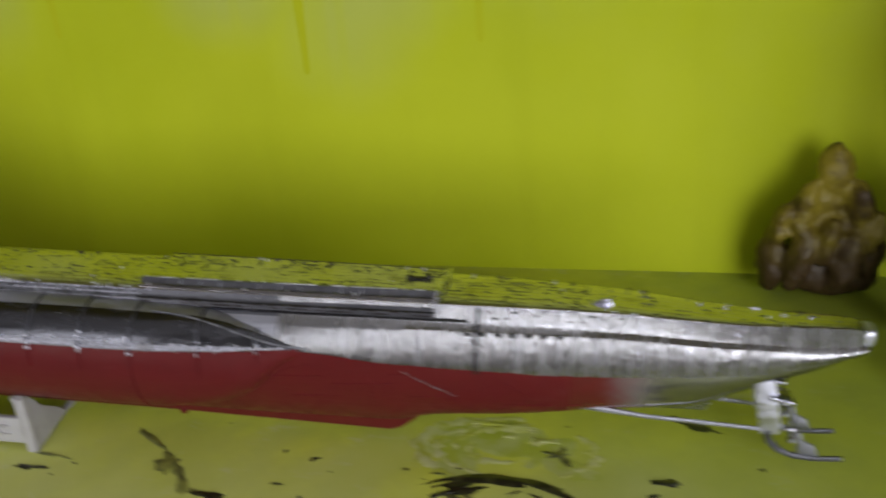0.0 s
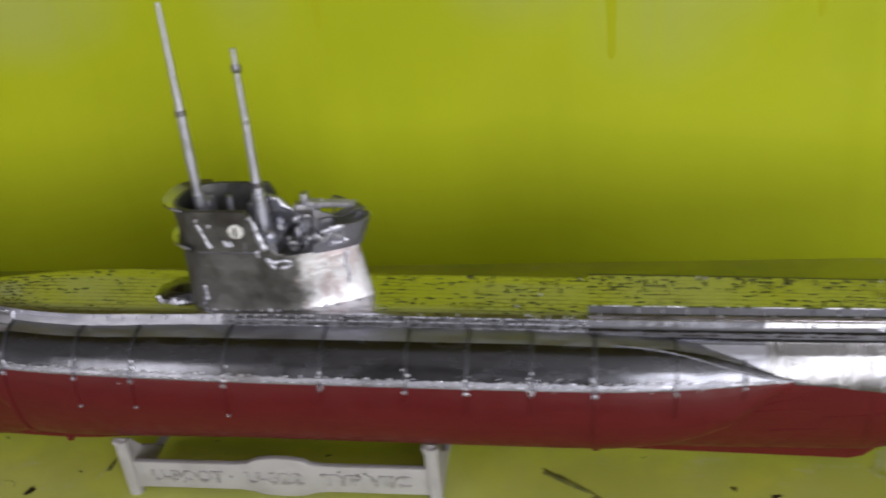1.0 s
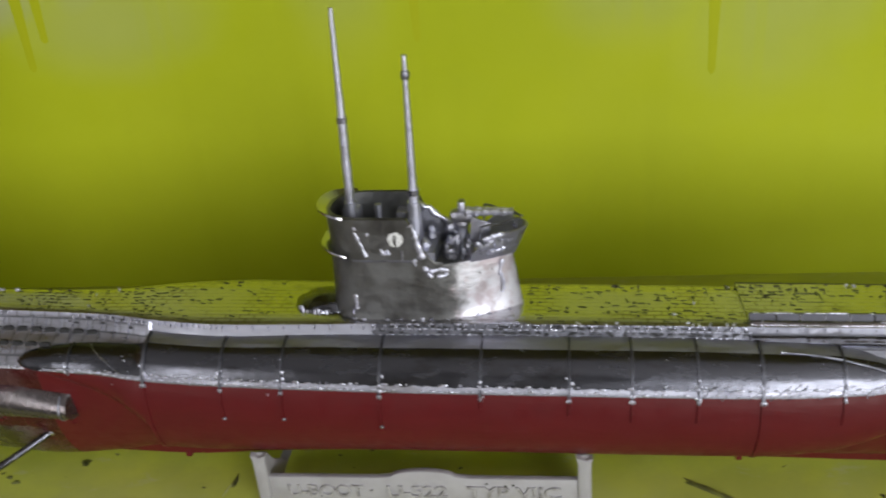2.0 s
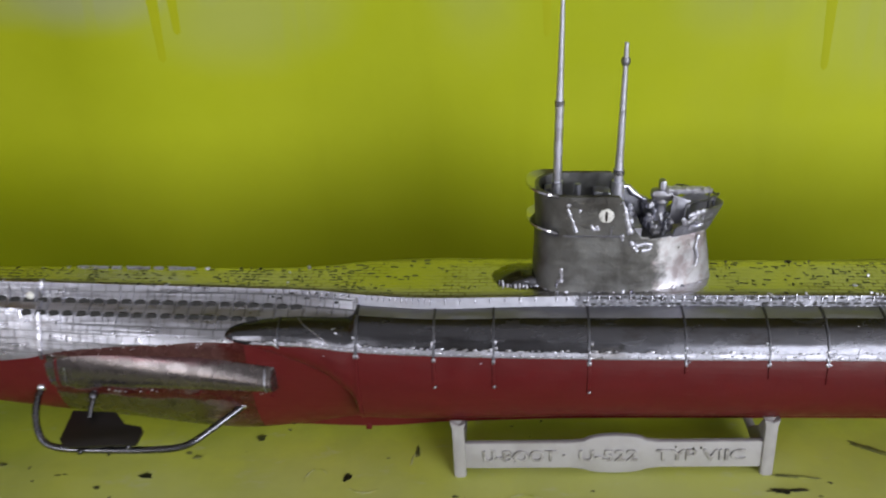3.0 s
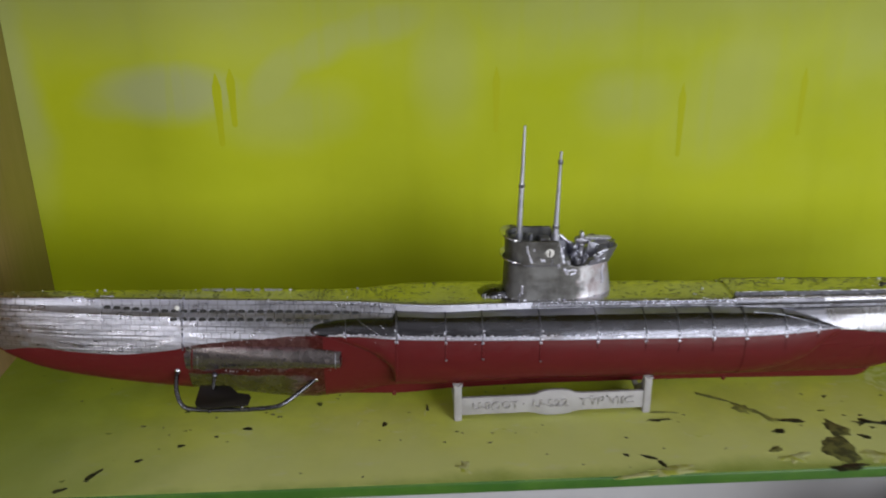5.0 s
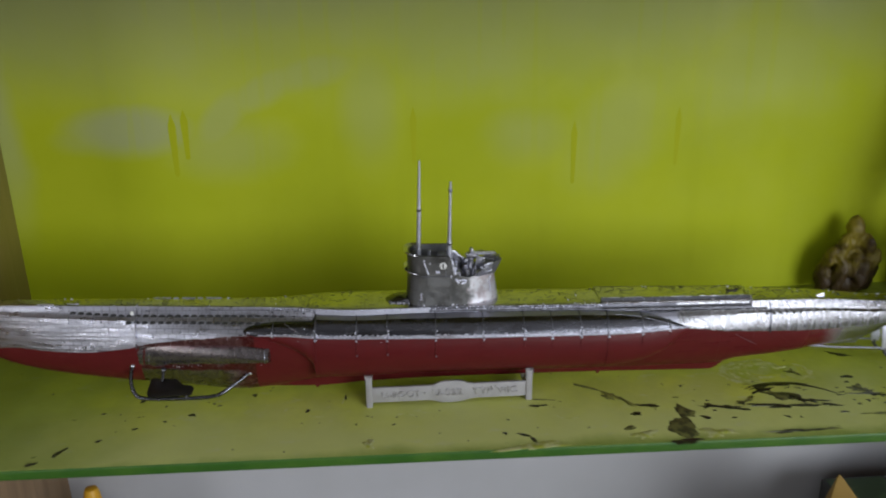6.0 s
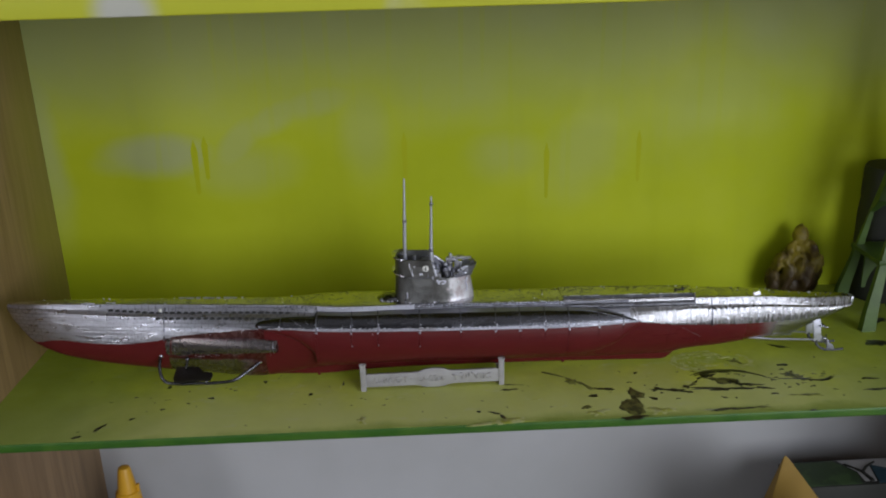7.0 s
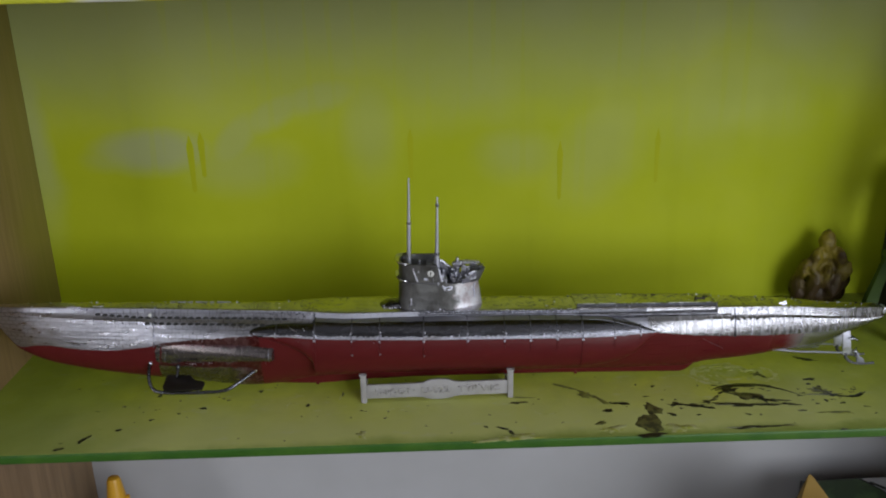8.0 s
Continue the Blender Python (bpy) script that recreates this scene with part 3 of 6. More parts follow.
blob("paint_stain", -236.2, -13.1, 2.0, 1.4, 0, SMEAR, 41)
blob("paint_stain", 130.4, 10.3, 12, 2.8, -24, BLACK, 42, ragged=0.4)
blob("paint_stain", 123.3, -12.5, 6.5, 2.6, -4, BLACK, 43)
blob("paint_stain", 98.5, -5.5, 6, 4.6, -20, SMEAR, 44, ragged=0.9)
blob("paint_stain", 106.2, -43.3, 4, 1.2, 0, BLACK, 45)
blob("paint_stain", 118.6, -61.6, 4, 1.4, 0, BLACK, 46)
blob("paint_stain", 190.1, 8.2, 16, 8, -5, BLACK, 47)
blob("paint_stain", 204.3, 39.6, 14, 8, -5, BLACK, 48)
blob("pale_smear", 83.4, 5.1, 18, 3, -5, PALE, 53, ragged=0.7)
blob("pale_smear", 93.7, -0.4, 7, 2.6, 0, PALE, 54, ragged=0.7)
blob("pale_smear", 85.6, 0.6, 3, 1.2, 0, PALE, 57, ragged=0.5)
blob("pale_smear", -112.1, -49.4, 4, 8, 20, PALE, 55, ragged=0.7)
blob("pale_smear", -39.5, -57.6, 26, 5, 2, PALE, 56, ragged=0.7)


def swirl(cx, cy, rx, ry, start, end, width, seed):
    """A brushed arc of pale paint on the shelf."""
    rnd = random.Random(seed)
    bm = bmesh.new()
    prev, n = None, 36
    for i in range(n + 1):
        s = i / n
        a = radians(start + (end - start) * s)
        w = width * math.sin(math.pi * min(0.98, max(0.02, s))) ** 0.4 * rnd.uniform(0.3, 1.25) / 2
        j = 1 + 0.12 * noise.noise((s * 9, seed, 0))
        ring = [bm.verts.new((cx + (rx * j + o) * math.cos(a), cy + (ry * j + o) * math.sin(a), z)) for o, z in ((-w, 0.02), (-0.4 * w, 0.13), (0.4 * w, 0.13), (w, 0.02))]
        if prev:
            for k in range(3):
                bm.faces.new((prev[k], prev[k + 1], ring[k + 1], ring[k]))
        prev = ring
    bmesh.ops.recalc_face_normals(bm, faces=bm.faces)
    return part("pale_smear", bm, PALE, shelf, smooth=60)


blob("pale_smear", 76.7, -3.0, 22, 19, 10, THIN_PALE, 91, 0.06, 0.6)
blob("pale_smear", 95.0, -5.0, 20, 14, -15, THIN_PALE, 92, 0.06, 0.7)
for i, (rx, ry, a0, a1, w) in enumerate(((21, 12.5, 80, 240, 2.4), (17, 10.0, 110, 260, 1.8), (13, 8.5, 60, 190, 2.0), (22, 11.5, -50, 40, 1.8), (8, 5.0, 150, 300, 1.4))):
    swirl(84.8 + 0.8 * math.sin(i), -4.5, rx, ry, a0, a1, 1.9 * w, i)
for i, (x, y, rx, ry, a0, a1) in enumerate(((-149, -20, 3, 4, 30, 200), (-123, -14, 2, 5, 80, 190), (-136, -22, 4, 3, 200, 330), (-96, -30, 5, 4, 20, 150), (-20, -34, 6, 3, 180, 320))):
    swirl(x, y, rx, ry, a0, a1, 0.7, 30 + i)
rnd = random.Random(77)
for i in range(46):
    blob("paint_fleck", rnd.uniform(30, 150), rnd.gauss(-30, 11), rnd.uniform(1.0, 3.4), rnd.uniform(0.6, 1.5), rnd.uniform(-30, 30), BLACK, 200 + i, 0.12, 0.6)
for i in range(34):
    blob("paint_fleck", rnd.uniform(-280, 30), rnd.uniform(-58, 10), rnd.uniform(0.7, 1.7), rnd.uniform(0.5, 1.1), rnd.uniform(-40, 40), rnd.choice((BLACK, SMEAR)), 300 + i, 0.1, 0.6)


# ---- runs of paint down the back board ----
lime_wall = bpy.data.objects["wall_lime"]


def drip(x, z_top, z_end, width, seed):
    bm = bmesh.new()
    rnd = random.Random(seed)
    n, left, right, mid = 42, [], [], []
    for i in range(n + 1):
        s = i / n
        w = width * (0.8 + 0.2 * math.cos(3 * s)) * (1.0 if s < 0.93 else 1.05 * math.sqrt(max(0.02, 1 - ((s - 0.93) / 0.07) ** 2)))
        w = w * (0.12 + 0.88 * min(1, s * 5)) / 2 * rnd.uniform(0.97, 1.03)
        z = z_top + (z_end - z_top) * s
        left.append(bm.verts.new((x - w, BACK - 0.02, z)))
        right.append(bm.verts.new((x + w, BACK - 0.02, z)))
        mid.append(bm.verts.new((x, BACK - 0.06 - 0.05 * s, z)))
    for i in range(n):
        bm.faces.new((left[i], left[i + 1], mid[i + 1], mid[i]))
        bm.faces.new((mid[i], mid[i + 1], right[i + 1], right[i]))
    bmesh.ops.recalc_face_normals(bm, faces=bm.faces)
    return part("paint_run", bm, RUN, lime_wall, smooth=60)


drip(-215.0, 117, 82.0, 4.6, 1)
drip(-208.2, 119, 91.2, 4.4, 2)
drip(-84.0, 117, 85.0, 3.8, 3)
drip(6.5, 107, 70.0, 4.0, 4)
drip(66.0, 113, 79.0, 3.6, 5)

# ---- the model submarine: drawn level in its own frame, bow towards -x, then set down bow-up on its stand ----
sub = empty("model_submarine", "silver and red plastic model submarine resting on a pale grey stand", "model submarine", m=pose(0, 0, 0, 0, 1.75, 0))


def curve(*pairs):
    """A smooth line through (x, value) pairs."""
    xs, vs = np.array(pairs[::2], float), np.array(pairs[1::2], float)
    slope = np.diff(vs) / np.diff(xs)
    m = np.zeros(len(xs))
    m[0], m[-1] = slope[0], slope[-1]
    for i in range(1, len(xs) - 1):
        a, b = slope[i - 1], slope[i]
        m[i] = 0 if a * b <= 0 else 2 * a * b / (a + b)

    def f(x):
        x = min(max(x, xs[0]), xs[-1])
        i = min(int(np.searchsorted(xs, x, side="right")) - 1, len(xs) - 2)
        h = xs[i + 1] - xs[i]
        t = (x - xs[i]) / h
        return float((2 * t ** 3 - 3 * t ** 2 + 1) * vs[i] + (t ** 3 - 2 * t ** 2 + t) * h * m[i] + (-2 * t ** 3 + 3 * t ** 2) * vs[i + 1] + (t ** 3 - t ** 2) * h * m[i + 1])
    return f


keel_z = curve(-301.5, 40.5, -300, 36.5, -296, 30.5, -287, 20.7, -272, 13.8, -251, 9.5, -228, 6.2, -200, 2.8, -171, -0.3, -158, 1.0, -140, 4.2, -120, 6.0, 0, 7.5, 57, 8.6, 68, 11.2, 87, 13.2, 109, 16.6, 128, 19.0, 138, 23.5, 144, 26.2, 154, 30.8, 158.5, 33.2, 162.4, 34.6, 163.2, 35.6)
red_z = curve(-301.5, 40.9, -296, 31.6, -287, 23.2, -281, 24.4, -272, 25.2, -260, 24.3, -245, 24.0, -222, 26.4, -211, 29.2, -187, 31.9, -171, 33.2, -137, 33.5, 35, 33.0, 60, 30.6, 82, 29.6, 100, 29.1, 118, 29.2, 130, 29.6, 142, 30.3, 150, 32.4, 154, 33.2, 158.5, 34.6, 162.4, 35.6, 163.2, 36.2)
beam = curve(-301.5, 0.7, -296, 2.0, -287, 4.2, -272, 7.0, -251, 10.0, -228, 12.0, -200, 13.8, -171, 15.2, -137, 16.2, -60, 16.6, 20, 16.0, 45, 14.6, 68, 13.2, 87, 11.9, 109, 10.0, 128, 8.0, 144, 5.8, 156, 4.4, 161, 3.6, 163.2, 2.7)
deck_z = curve(-301.5, 43.6, -297, 44.6, -272, 44.6, -244, 44.3, -218, 44.0, -185, 43.4, -155, 43.1, -140, 43.4, -120, 43.5, -95, 43.6, -78, 43.8, -48, 43.8, 0, 43.8, 71, 43.8, 95, 43.6, 112, 43.0, 130, 41.6, 142, 41.0, 155, 41.0, 161, 40.8, 162.6, 40.2, 163.2, 39.4)
deck_w = curve(-301.5, 0.8, -297, 1.8, -287, 2.6, -272, 3.2, -251, 3.7, -228, 4.2, -200, 4.7, -171, 5.3, -152, 6.2, -143, 7.6, -137, 8.9, -130, 10.0, -118, 10.9, -100, 10.4, -60, 9.4, 0, 9.1, 71, 8.0, 100, 6.8, 130, 4.9, 150, 3.4, 160, 2.8, 162.4, 2.5, 163.2, 2.1)
ledge_z = curve(-301.5, 43.2, -296, 42.6, -250, 40.0, -206, 38.8, -171, 38.4, -137, 38.4, 60, 38.9, 100, 38.6, 118, 37.8, 130, 36.7, 142, 36.0, 153, 35.4, 163.2, 36.4)


def flank(x, s):
    """Half-breadth and height on the hull's upper side: s from 0 at the red line to 1 at the deck's edge."""
    b, d, zr, zd = beam(x), deck_w(x), red_z(x), deck_z(x)
    zl = max(ledge_z(x), zr + 0.2)
    if s < 0.62:
        u = s / 0.62
        yl = d + (b - d) * 0.45 + 0.6
        return b + (yl - b) * u ** 1.15 + 0.25 * math.sin(math.pi * u), zr + (zl - zr) * u
    u = (s - 0.62) / 0.38
    yl = d + (b - d) * 0.45 - 0.35
    return yl + (d - yl) * u ** 0.8, zl + 0.12 + (zd - zl - 0.12) * u


def lower(x, a):
    """The same below the red line: a from 0 at the keel to 1 at the red line."""
    b, zr, zk = beam(x), red_z(x), keel_z(x)
    w = min(2.2, b * 0.5)
    p = a * math.pi / 2
    return w + (b - w) * math.sin(p) ** 0.92, zk + (zr - zk) * (1 - math.cos(p)) ** 0.94


def side_y(x, z):
    """The half-breadth of the hull's upper side at a height."""
    lo, hi = 0.0, 1.0
    for _ in range(30):
        mid = (lo + hi) / 2
        lo, hi = (mid, hi) if flank(x, mid)[1] < z else (lo, mid)
    return flank(x, lo)[0]


xs = np.unique(np.concatenate([np.linspace(-301.5, -285, 22), np.linspace(-285, 150, 300), np.linspace(150, 163.2, 22)]))
N_LOW, N_UP = 16, 15
bm = bmesh.new()
rows = []
for x in xs:
    x = float(x)
    wob = 0.22 * noise.noise((x * 0.35, 1.7, 0.0)) + 0.16 * noise.noise((x * 1.3, 4.1, 0.0))
    pts = [(0.0, keel_z(x))] + [lower(x, i / N_LOW) for i in range(N_LOW + 1)]
    pts[-1] = (pts[-1][0], pts[-1][1] + wob)
    pts += [flank(x, i / N_UP) for i in range(1, N_UP + 1)]
    near = [bm.verts.new((x, -y, z)) for y, z in pts]
    far = [near[0]] + [bm.verts.new((x, y, z)) for y, z in pts[1:]]
    rows.append((x, near, far))
for (xa, na, fa), (xb, nb, fb) in zip(rows, rows[1:]):
    xm = (xa + xb) / 2
    for i in range(len(na) - 1):
        low = i <= N_LOW
        red = low and xm < 118 + 3 * noise.noise((i * 0.4, 2.0, 1.0))
        if low and xm < -294:
            red = False
        mat = 1 if red else 0
        if low and -217 < xm < -164:
            mat = 2
        if not low and xm > 34:
            mat = 3
        if not low and -137 < xm <= 34:
            mat = 6 if i > N_LOW + 10 and xm > -84 else 5
        if low and xm > 100:
            mat = 4
        for q in ((na[i], na[i + 1], nb[i + 1], nb[i]), (fa[i], fb[i], fb[i + 1], fa[i + 1])):
            q = list(dict.fromkeys(q))
            if len(q) > 2:
                f = bm.faces.new(q)
                f.material_index = mat
for x, near, far in (rows[0], rows[-1]):
    ring = near + far[:0:-1]
    try:
        bm.faces.new(ring).material_index = 0
    except ValueError:
        pass
bmesh.ops.recalc_face_normals(bm, faces=bm.faces)
part("hull", bm, [CHROME_FLANK, RED, PATCHY, CHROME_AFT, RED_FADE, STRIP, EDGE], sub, "silver upper hull over an oxide-red bottom", smooth=34)

# keel box under the hull
bm = bmesh.new()
kz = curve(-172, 0.6, -159, 0.6, -137, 0.2, -114, 2.0, -78, 3.6, -45, 4.2, 0, 4.8, 57.5, 4.8, 68, 11.0)
ring_prev = None
for x in np.linspace(-176, 67, 90):
    x = float(x)
    w = 4.2 * min(1.0, (x + 177) / 12, (70 - x) / 12 + 0.15)
    z0 = kz(x) if x < 57.5 else 4.8 + (x - 57.5) * 0.66
    z0 = max(z0, 2.0 - (x + 176) * 0.5)
    z1 = keel_z(x) + 3.2
    z0 = min(z0, z1 - 0.3)
    ring = [bm.verts.new((x, y, z)) for y, z in ((-w - 1.5, z1), (-w, z0 + 0.7), (-w + 0.8, z0), (w - 0.8, z0), (w, z0 + 0.7), (w + 1.5, z1))]
    if ring_prev:
        for i in range(5):
            bm.faces.new((ring_prev[i], ring_prev[i + 1], ring[i + 1], ring[i]))
    else:
        bm.faces.new(ring)
    ring_prev = ring
bm.faces.new(ring_prev[::-1])
bmesh.ops.recalc_face_normals(bm, faces=bm.faces)
part("keel", bm, RED, sub, smooth=30)
for x, h in ((-137.0, 1.0), (-0.2, 1.0)):
    bm = bmesh.new()
    box(bm, x - 0.9, x + 0.7, -4.5, 4.5, kz(x) - 0.5 * h, kz(x) + 1.6, 0.3)
    part("keel_seam", bm, RED, sub, "dark chipped seam across the keel")

# saddle tanks
tank_top = curve(-169, 35.2, -167.5, 36.4, -163, 37.4, -155, 38.2, -138, 38.8, -136.4, 41.1, -120, 41.0, -90, 41.5, -20, 41.6, 0, 41.2, 12, 40.8, 25, 38.6, 36, 35.0, 42, 33.4)
tank_low = curve(-169, 34.6, -158, 31.0, -147, 26.5, -138, 19.0, -136.4, 10.0, -128, 9.6, -110, 10.5, -78, 12.6, -35, 13.2, 0, 13.6, 14, 15.6, 26, 21.0, 36, 30.0, 42, 32.4)
tank_b = curve(-169, 14.6, -167, 15.7, -160, 16.5, -148, 17.4, -137, 19.2, -118, 20.6, -80, 21.3, -40, 21.1, 0, 20.4, 18, 18.6, 30, 16.6, 42, 14.2)


def hull_y(x, z):
    zr = red_z(x)
    if z >= zr:
        return side_y(x, z)
    lo, hi = 0.0, 1.0
    for _ in range(30):
        mid = (lo + hi) / 2
        lo, hi = (mid, hi) if lower(x, mid)[1] < z else (lo, mid)
    return lower(x, lo)[0]


def tank(x, s, out=0.0):
    """A point of the tank's skin: s from 0 below to 1 on top; 0.5 lies at the red line."""
    zt, zb = tank_top(x), tank_low(x)
    zr = min(max(33.5, zb + 0.15), zt - 0.1)
    zm = min(max(27.0, zb + 0.3 * (zt - zb)), zr - 0.02)
    ur = math.asin(min(1.0, ((zr - zm) / (zt - zm)) ** (1 / 0.95)))
    b = tank_b(x)
    y_top, y_low = min(hull_y(x, zt) - 0.7, b - 0.3), min(hull_y(x, zb) - 0.7, b - 0.3)
    b = y_top + (b - y_top) / max(0.5, math.cos(ur)) ** 0.85
    u = ur + (math.pi / 2 - ur) * (s - 0.5) * 2 if s >= 0.5 else ur - (ur + math.pi / 2) * (0.5 - s) * 2
    c, v = max(0.0, math.cos(u)), abs(math.sin(u))
    if u >= 0:
        return y_top + (b - y_top) * c ** 0.85 + out * c, zm + (zt - zm) * v ** 0.95 + out * v
    return y_low + (b - y_low) * c ** 0.8 + out * c, zm - (zm - zb) * v ** 1.05 - out * v * 0.5


bm = bmesh.new()
prev = None
for x in np.linspace(-168.9, 41.9, 190):
    x = float(x)
    wob = 0.25 * noise.noise((x * 0.5, 7.7, 0.0)) + 0.2 * noise.noise((x * 1.7, 2.2, 0.0))
    ring = []
    for i in range(33):
        y, z = tank(x, i / 32)
        ring.append(bm.verts.new((x, -y, z + (wob - 0.2 if i == 16 else 0))))
    if prev:
        for i in range(32):
            f = bm.faces.new((prev[i], prev[i + 1], ring[i + 1], ring[i]))
            f.material_index = (2 if i >= 27 and x > -136 else 0) if i >= 16 else 1
    prev = ring
bmesh.ops.recalc_face_normals(bm, faces=bm.faces)
near_tank = part("saddle_tank", bm, [CHROME_TANK, RED, STRIP], sub, "bulging tank, silver above and red below", smooth=50)
flipped(near_tank, "saddle_tank", sub)


def rib(x, s0, s1, width, proud, material, label=""):
    """A raised weld line down the tank's side."""
    bm = bmesh.new()
    prev = None
    for i in range(17):
        s = s1 + (s0 - s1) * i / 16
        jig = 0.1 * noise.noise((x, i * 0.7, 0))
        pts = []
        for dx, o in ((-width / 2 - 0.12, -0.25), (-width / 2, proud), (width / 2, proud), (width / 2 + 0.12, -0.25)):
            y, z = tank(x, s, o)
            pts.append(bm.verts.new((x + dx + jig, -y, z)))
        if prev:
            for j in range(3):
                bm.faces.new((prev[j], prev[j + 1], pts[j + 1], pts[j]))
        prev = pts
    bmesh.ops.recalc_face_normals(bm, faces=bm.faces)
    a = part("weld_rib", bm, material, near_tank, label, smooth=30)
    return a


rnd = random.Random(31)
for x, s0, w in ((-155.5, 0.42, 0.5), (-136.2, 0.05, 1.1), (-117.6, 0.36, 0.7), (-103.6, 0.37, 0.7), (-81.5, 0.35, 0.8), (-59.5, 0.44, 0.6), (-40.7, 0.42, 0.6), (-27.6, 0.40, 0.6),
                 (-14.1, 0.40, 0.6), (-1.0, 0.10, 1.0), (15.5, 0.38, 0.7), (29.2, 0.42, 0.7)):
    rib(x, 0.47, 0.97, w * 0.6, 0.36, EDGE)
    rib(x, s0, 0.475, w * 0.75, 0.34, RED)
    bm = bmesh.new()
    y, z = tank(x, 0.475, 0.1)
    box(bm, x - w * 0.6, x + w * 0.6, -y - 0.18, -y + 0.4, z - 0.4, z + 0.6, 0.15)
    part("rib_fillet", bm, DRIBBLE, near_tank)
    for i in range(5):
        bm = bmesh.new()
        y, z = tank(x, rnd.uniform(0.47, 0.62), 0.15)
        bmesh.ops.create_icosphere(bm, subdivisions=1, radius=rnd.uniform(0.2, 0.42), matrix=Matrix.Translation((x + rnd.uniform(-0.7, 0.7), -y, z)) @ Matrix.Diagonal((1, 0.7, 1.5, 1)))
        part("paint_drop", bm, DRIBBLE, near_tank)
    if 0.34 < s0 < 0.375:
        bm = bmesh.new()
        y, z = tank(x, s0, 0.1)
        bmesh.ops.create_icosphere(bm, subdivisions=2, radius=0.5, matrix=Matrix.Translation((x + 0.2, -y, z)))
        part("paint_drop", bm, BORDER, near_tank)

# bright smeared line along the red border
bm = bmesh.new()
prev = None
for x in np.linspace(-162, 36, 230):
    x = float(x)
    h = 1.05 + 0.22 * noise.noise((x * 0.25, 9.1, 0)) + 0.3 * noise.noise((x * 1.1, 3.3, 0))
    pts = []
    for s, o in ((0.495, -0.05), (0.5, 0.07), (0.5 + 0.034 * max(h, 0.2), 0.07), (0.505 + 0.04 * max(h, 0.2), -0.05)):
        y, z = tank(x, s, o)
        pts.append(bm.verts.new((x, -y, z)))
    if prev:
        for j in range(3):
            bm.faces.new((prev[j], prev[j + 1], pts[j + 1], pts[j]))
    prev = pts
bmesh.ops.recalc_face_normals(bm, faces=bm.faces)
part("paint_border", bm, STRIP, near_tank, "speckled dull silver edge of paint", smooth=60)
bm = bmesh.new()
rnd = random.Random(47)
for row, (s, tall) in enumerate(((0.512, 0.26), (0.548, 0.3))):
    x = -160.0
    while x < 34:
        l = rnd.uniform(0.3, 1.5) * (1.25 if row else 1.0)
        x += l + rnd.uniform(0.1, 0.9) + (rnd.uniform(1, 5) if rnd.random() < 0.14 else 0)
        y, z = tank(x, s + rnd.uniform(-0.008, 0.008), 0.06)
        bmesh.ops.create_icosphere(bm, subdivisions=1, radius=1.0, matrix=Matrix.Translation((x, -y, z)) @ Matrix.Rotation(rnd.uniform(-0.15, 0.15), 4, "Y") @ Matrix.Diagonal((l * 0.62, 0.24, tall * rnd.uniform(0.6, 1.3), 1)))
        x += l * 0.5
dabs = part("paint_dab", bm, DRIBBLE, near_tank, "crumbly bright dabs along the red border", smooth=60)
tagged(dabs, kind="stuff")

# deck
bm = bmesh.new()
prev = None
for x in np.linspace(-300.5, 162.6, 240):
    x = float(x)
    d, z = deck_w(x), deck_z(x)
    pts = [bm.verts.new((x, y, zz)) for y, zz in ((-d + 0.15, z - 0.5), (-d - 0.05, z - 0.05), (-d + 0.25, z + 0.12), (-d * 0.5, z + 0.2), (0, z + 0.24), (d * 0.5, z + 0.2), (d - 0.25, z + 0.12), (d + 0.05, z - 0.05), (d - 0.15, z - 0.5))]
    if prev:
        for j in range(8):
            bm.faces.new((prev[j], pts[j], pts[j + 1], prev[j + 1]))
    else:
        bm.faces.new(pts)
    prev = pts
bm.faces.new(prev[::-1])
bmesh.ops.recalc_face_normals(bm, faces=bm.faces)
deck = part("deck", bm, DECK, sub, "mirror-bright silver deck with dark drainage slots", smooth=40)


def deck_top(x, y):
    return deck_z(x) + 0.24 - 0.12 * min(abs(y) / max(deck_w(x), 0.1), 1.0)


# raised stretch of deck behind the tower, with upright side plates
RA, RB, RZ = -2.5, 70.0, 44.7
bm = bmesh.new()
prev = None
for x in np.linspace(RA, RB, 30):
    x = float(x)
    d = deck_w(x) - 0.4
    pts = [bm.verts.new((x, y, z)) for y, z in ((-d, 43), (-d, RZ), (0, RZ + 0.15), (d, RZ), (d, 43))]
    if prev:
        for j in range(4):
            bm.faces.new((prev[j], pts[j], pts[j + 1], prev[j + 1]))
    else:
        bm.faces.new(pts)
    prev = pts
bm.faces.new(prev[::-1])
bmesh.ops.recalc_face_normals(bm, faces=bm.faces)
raised = part("raised_deck", bm, DECK, sub, smooth=30)
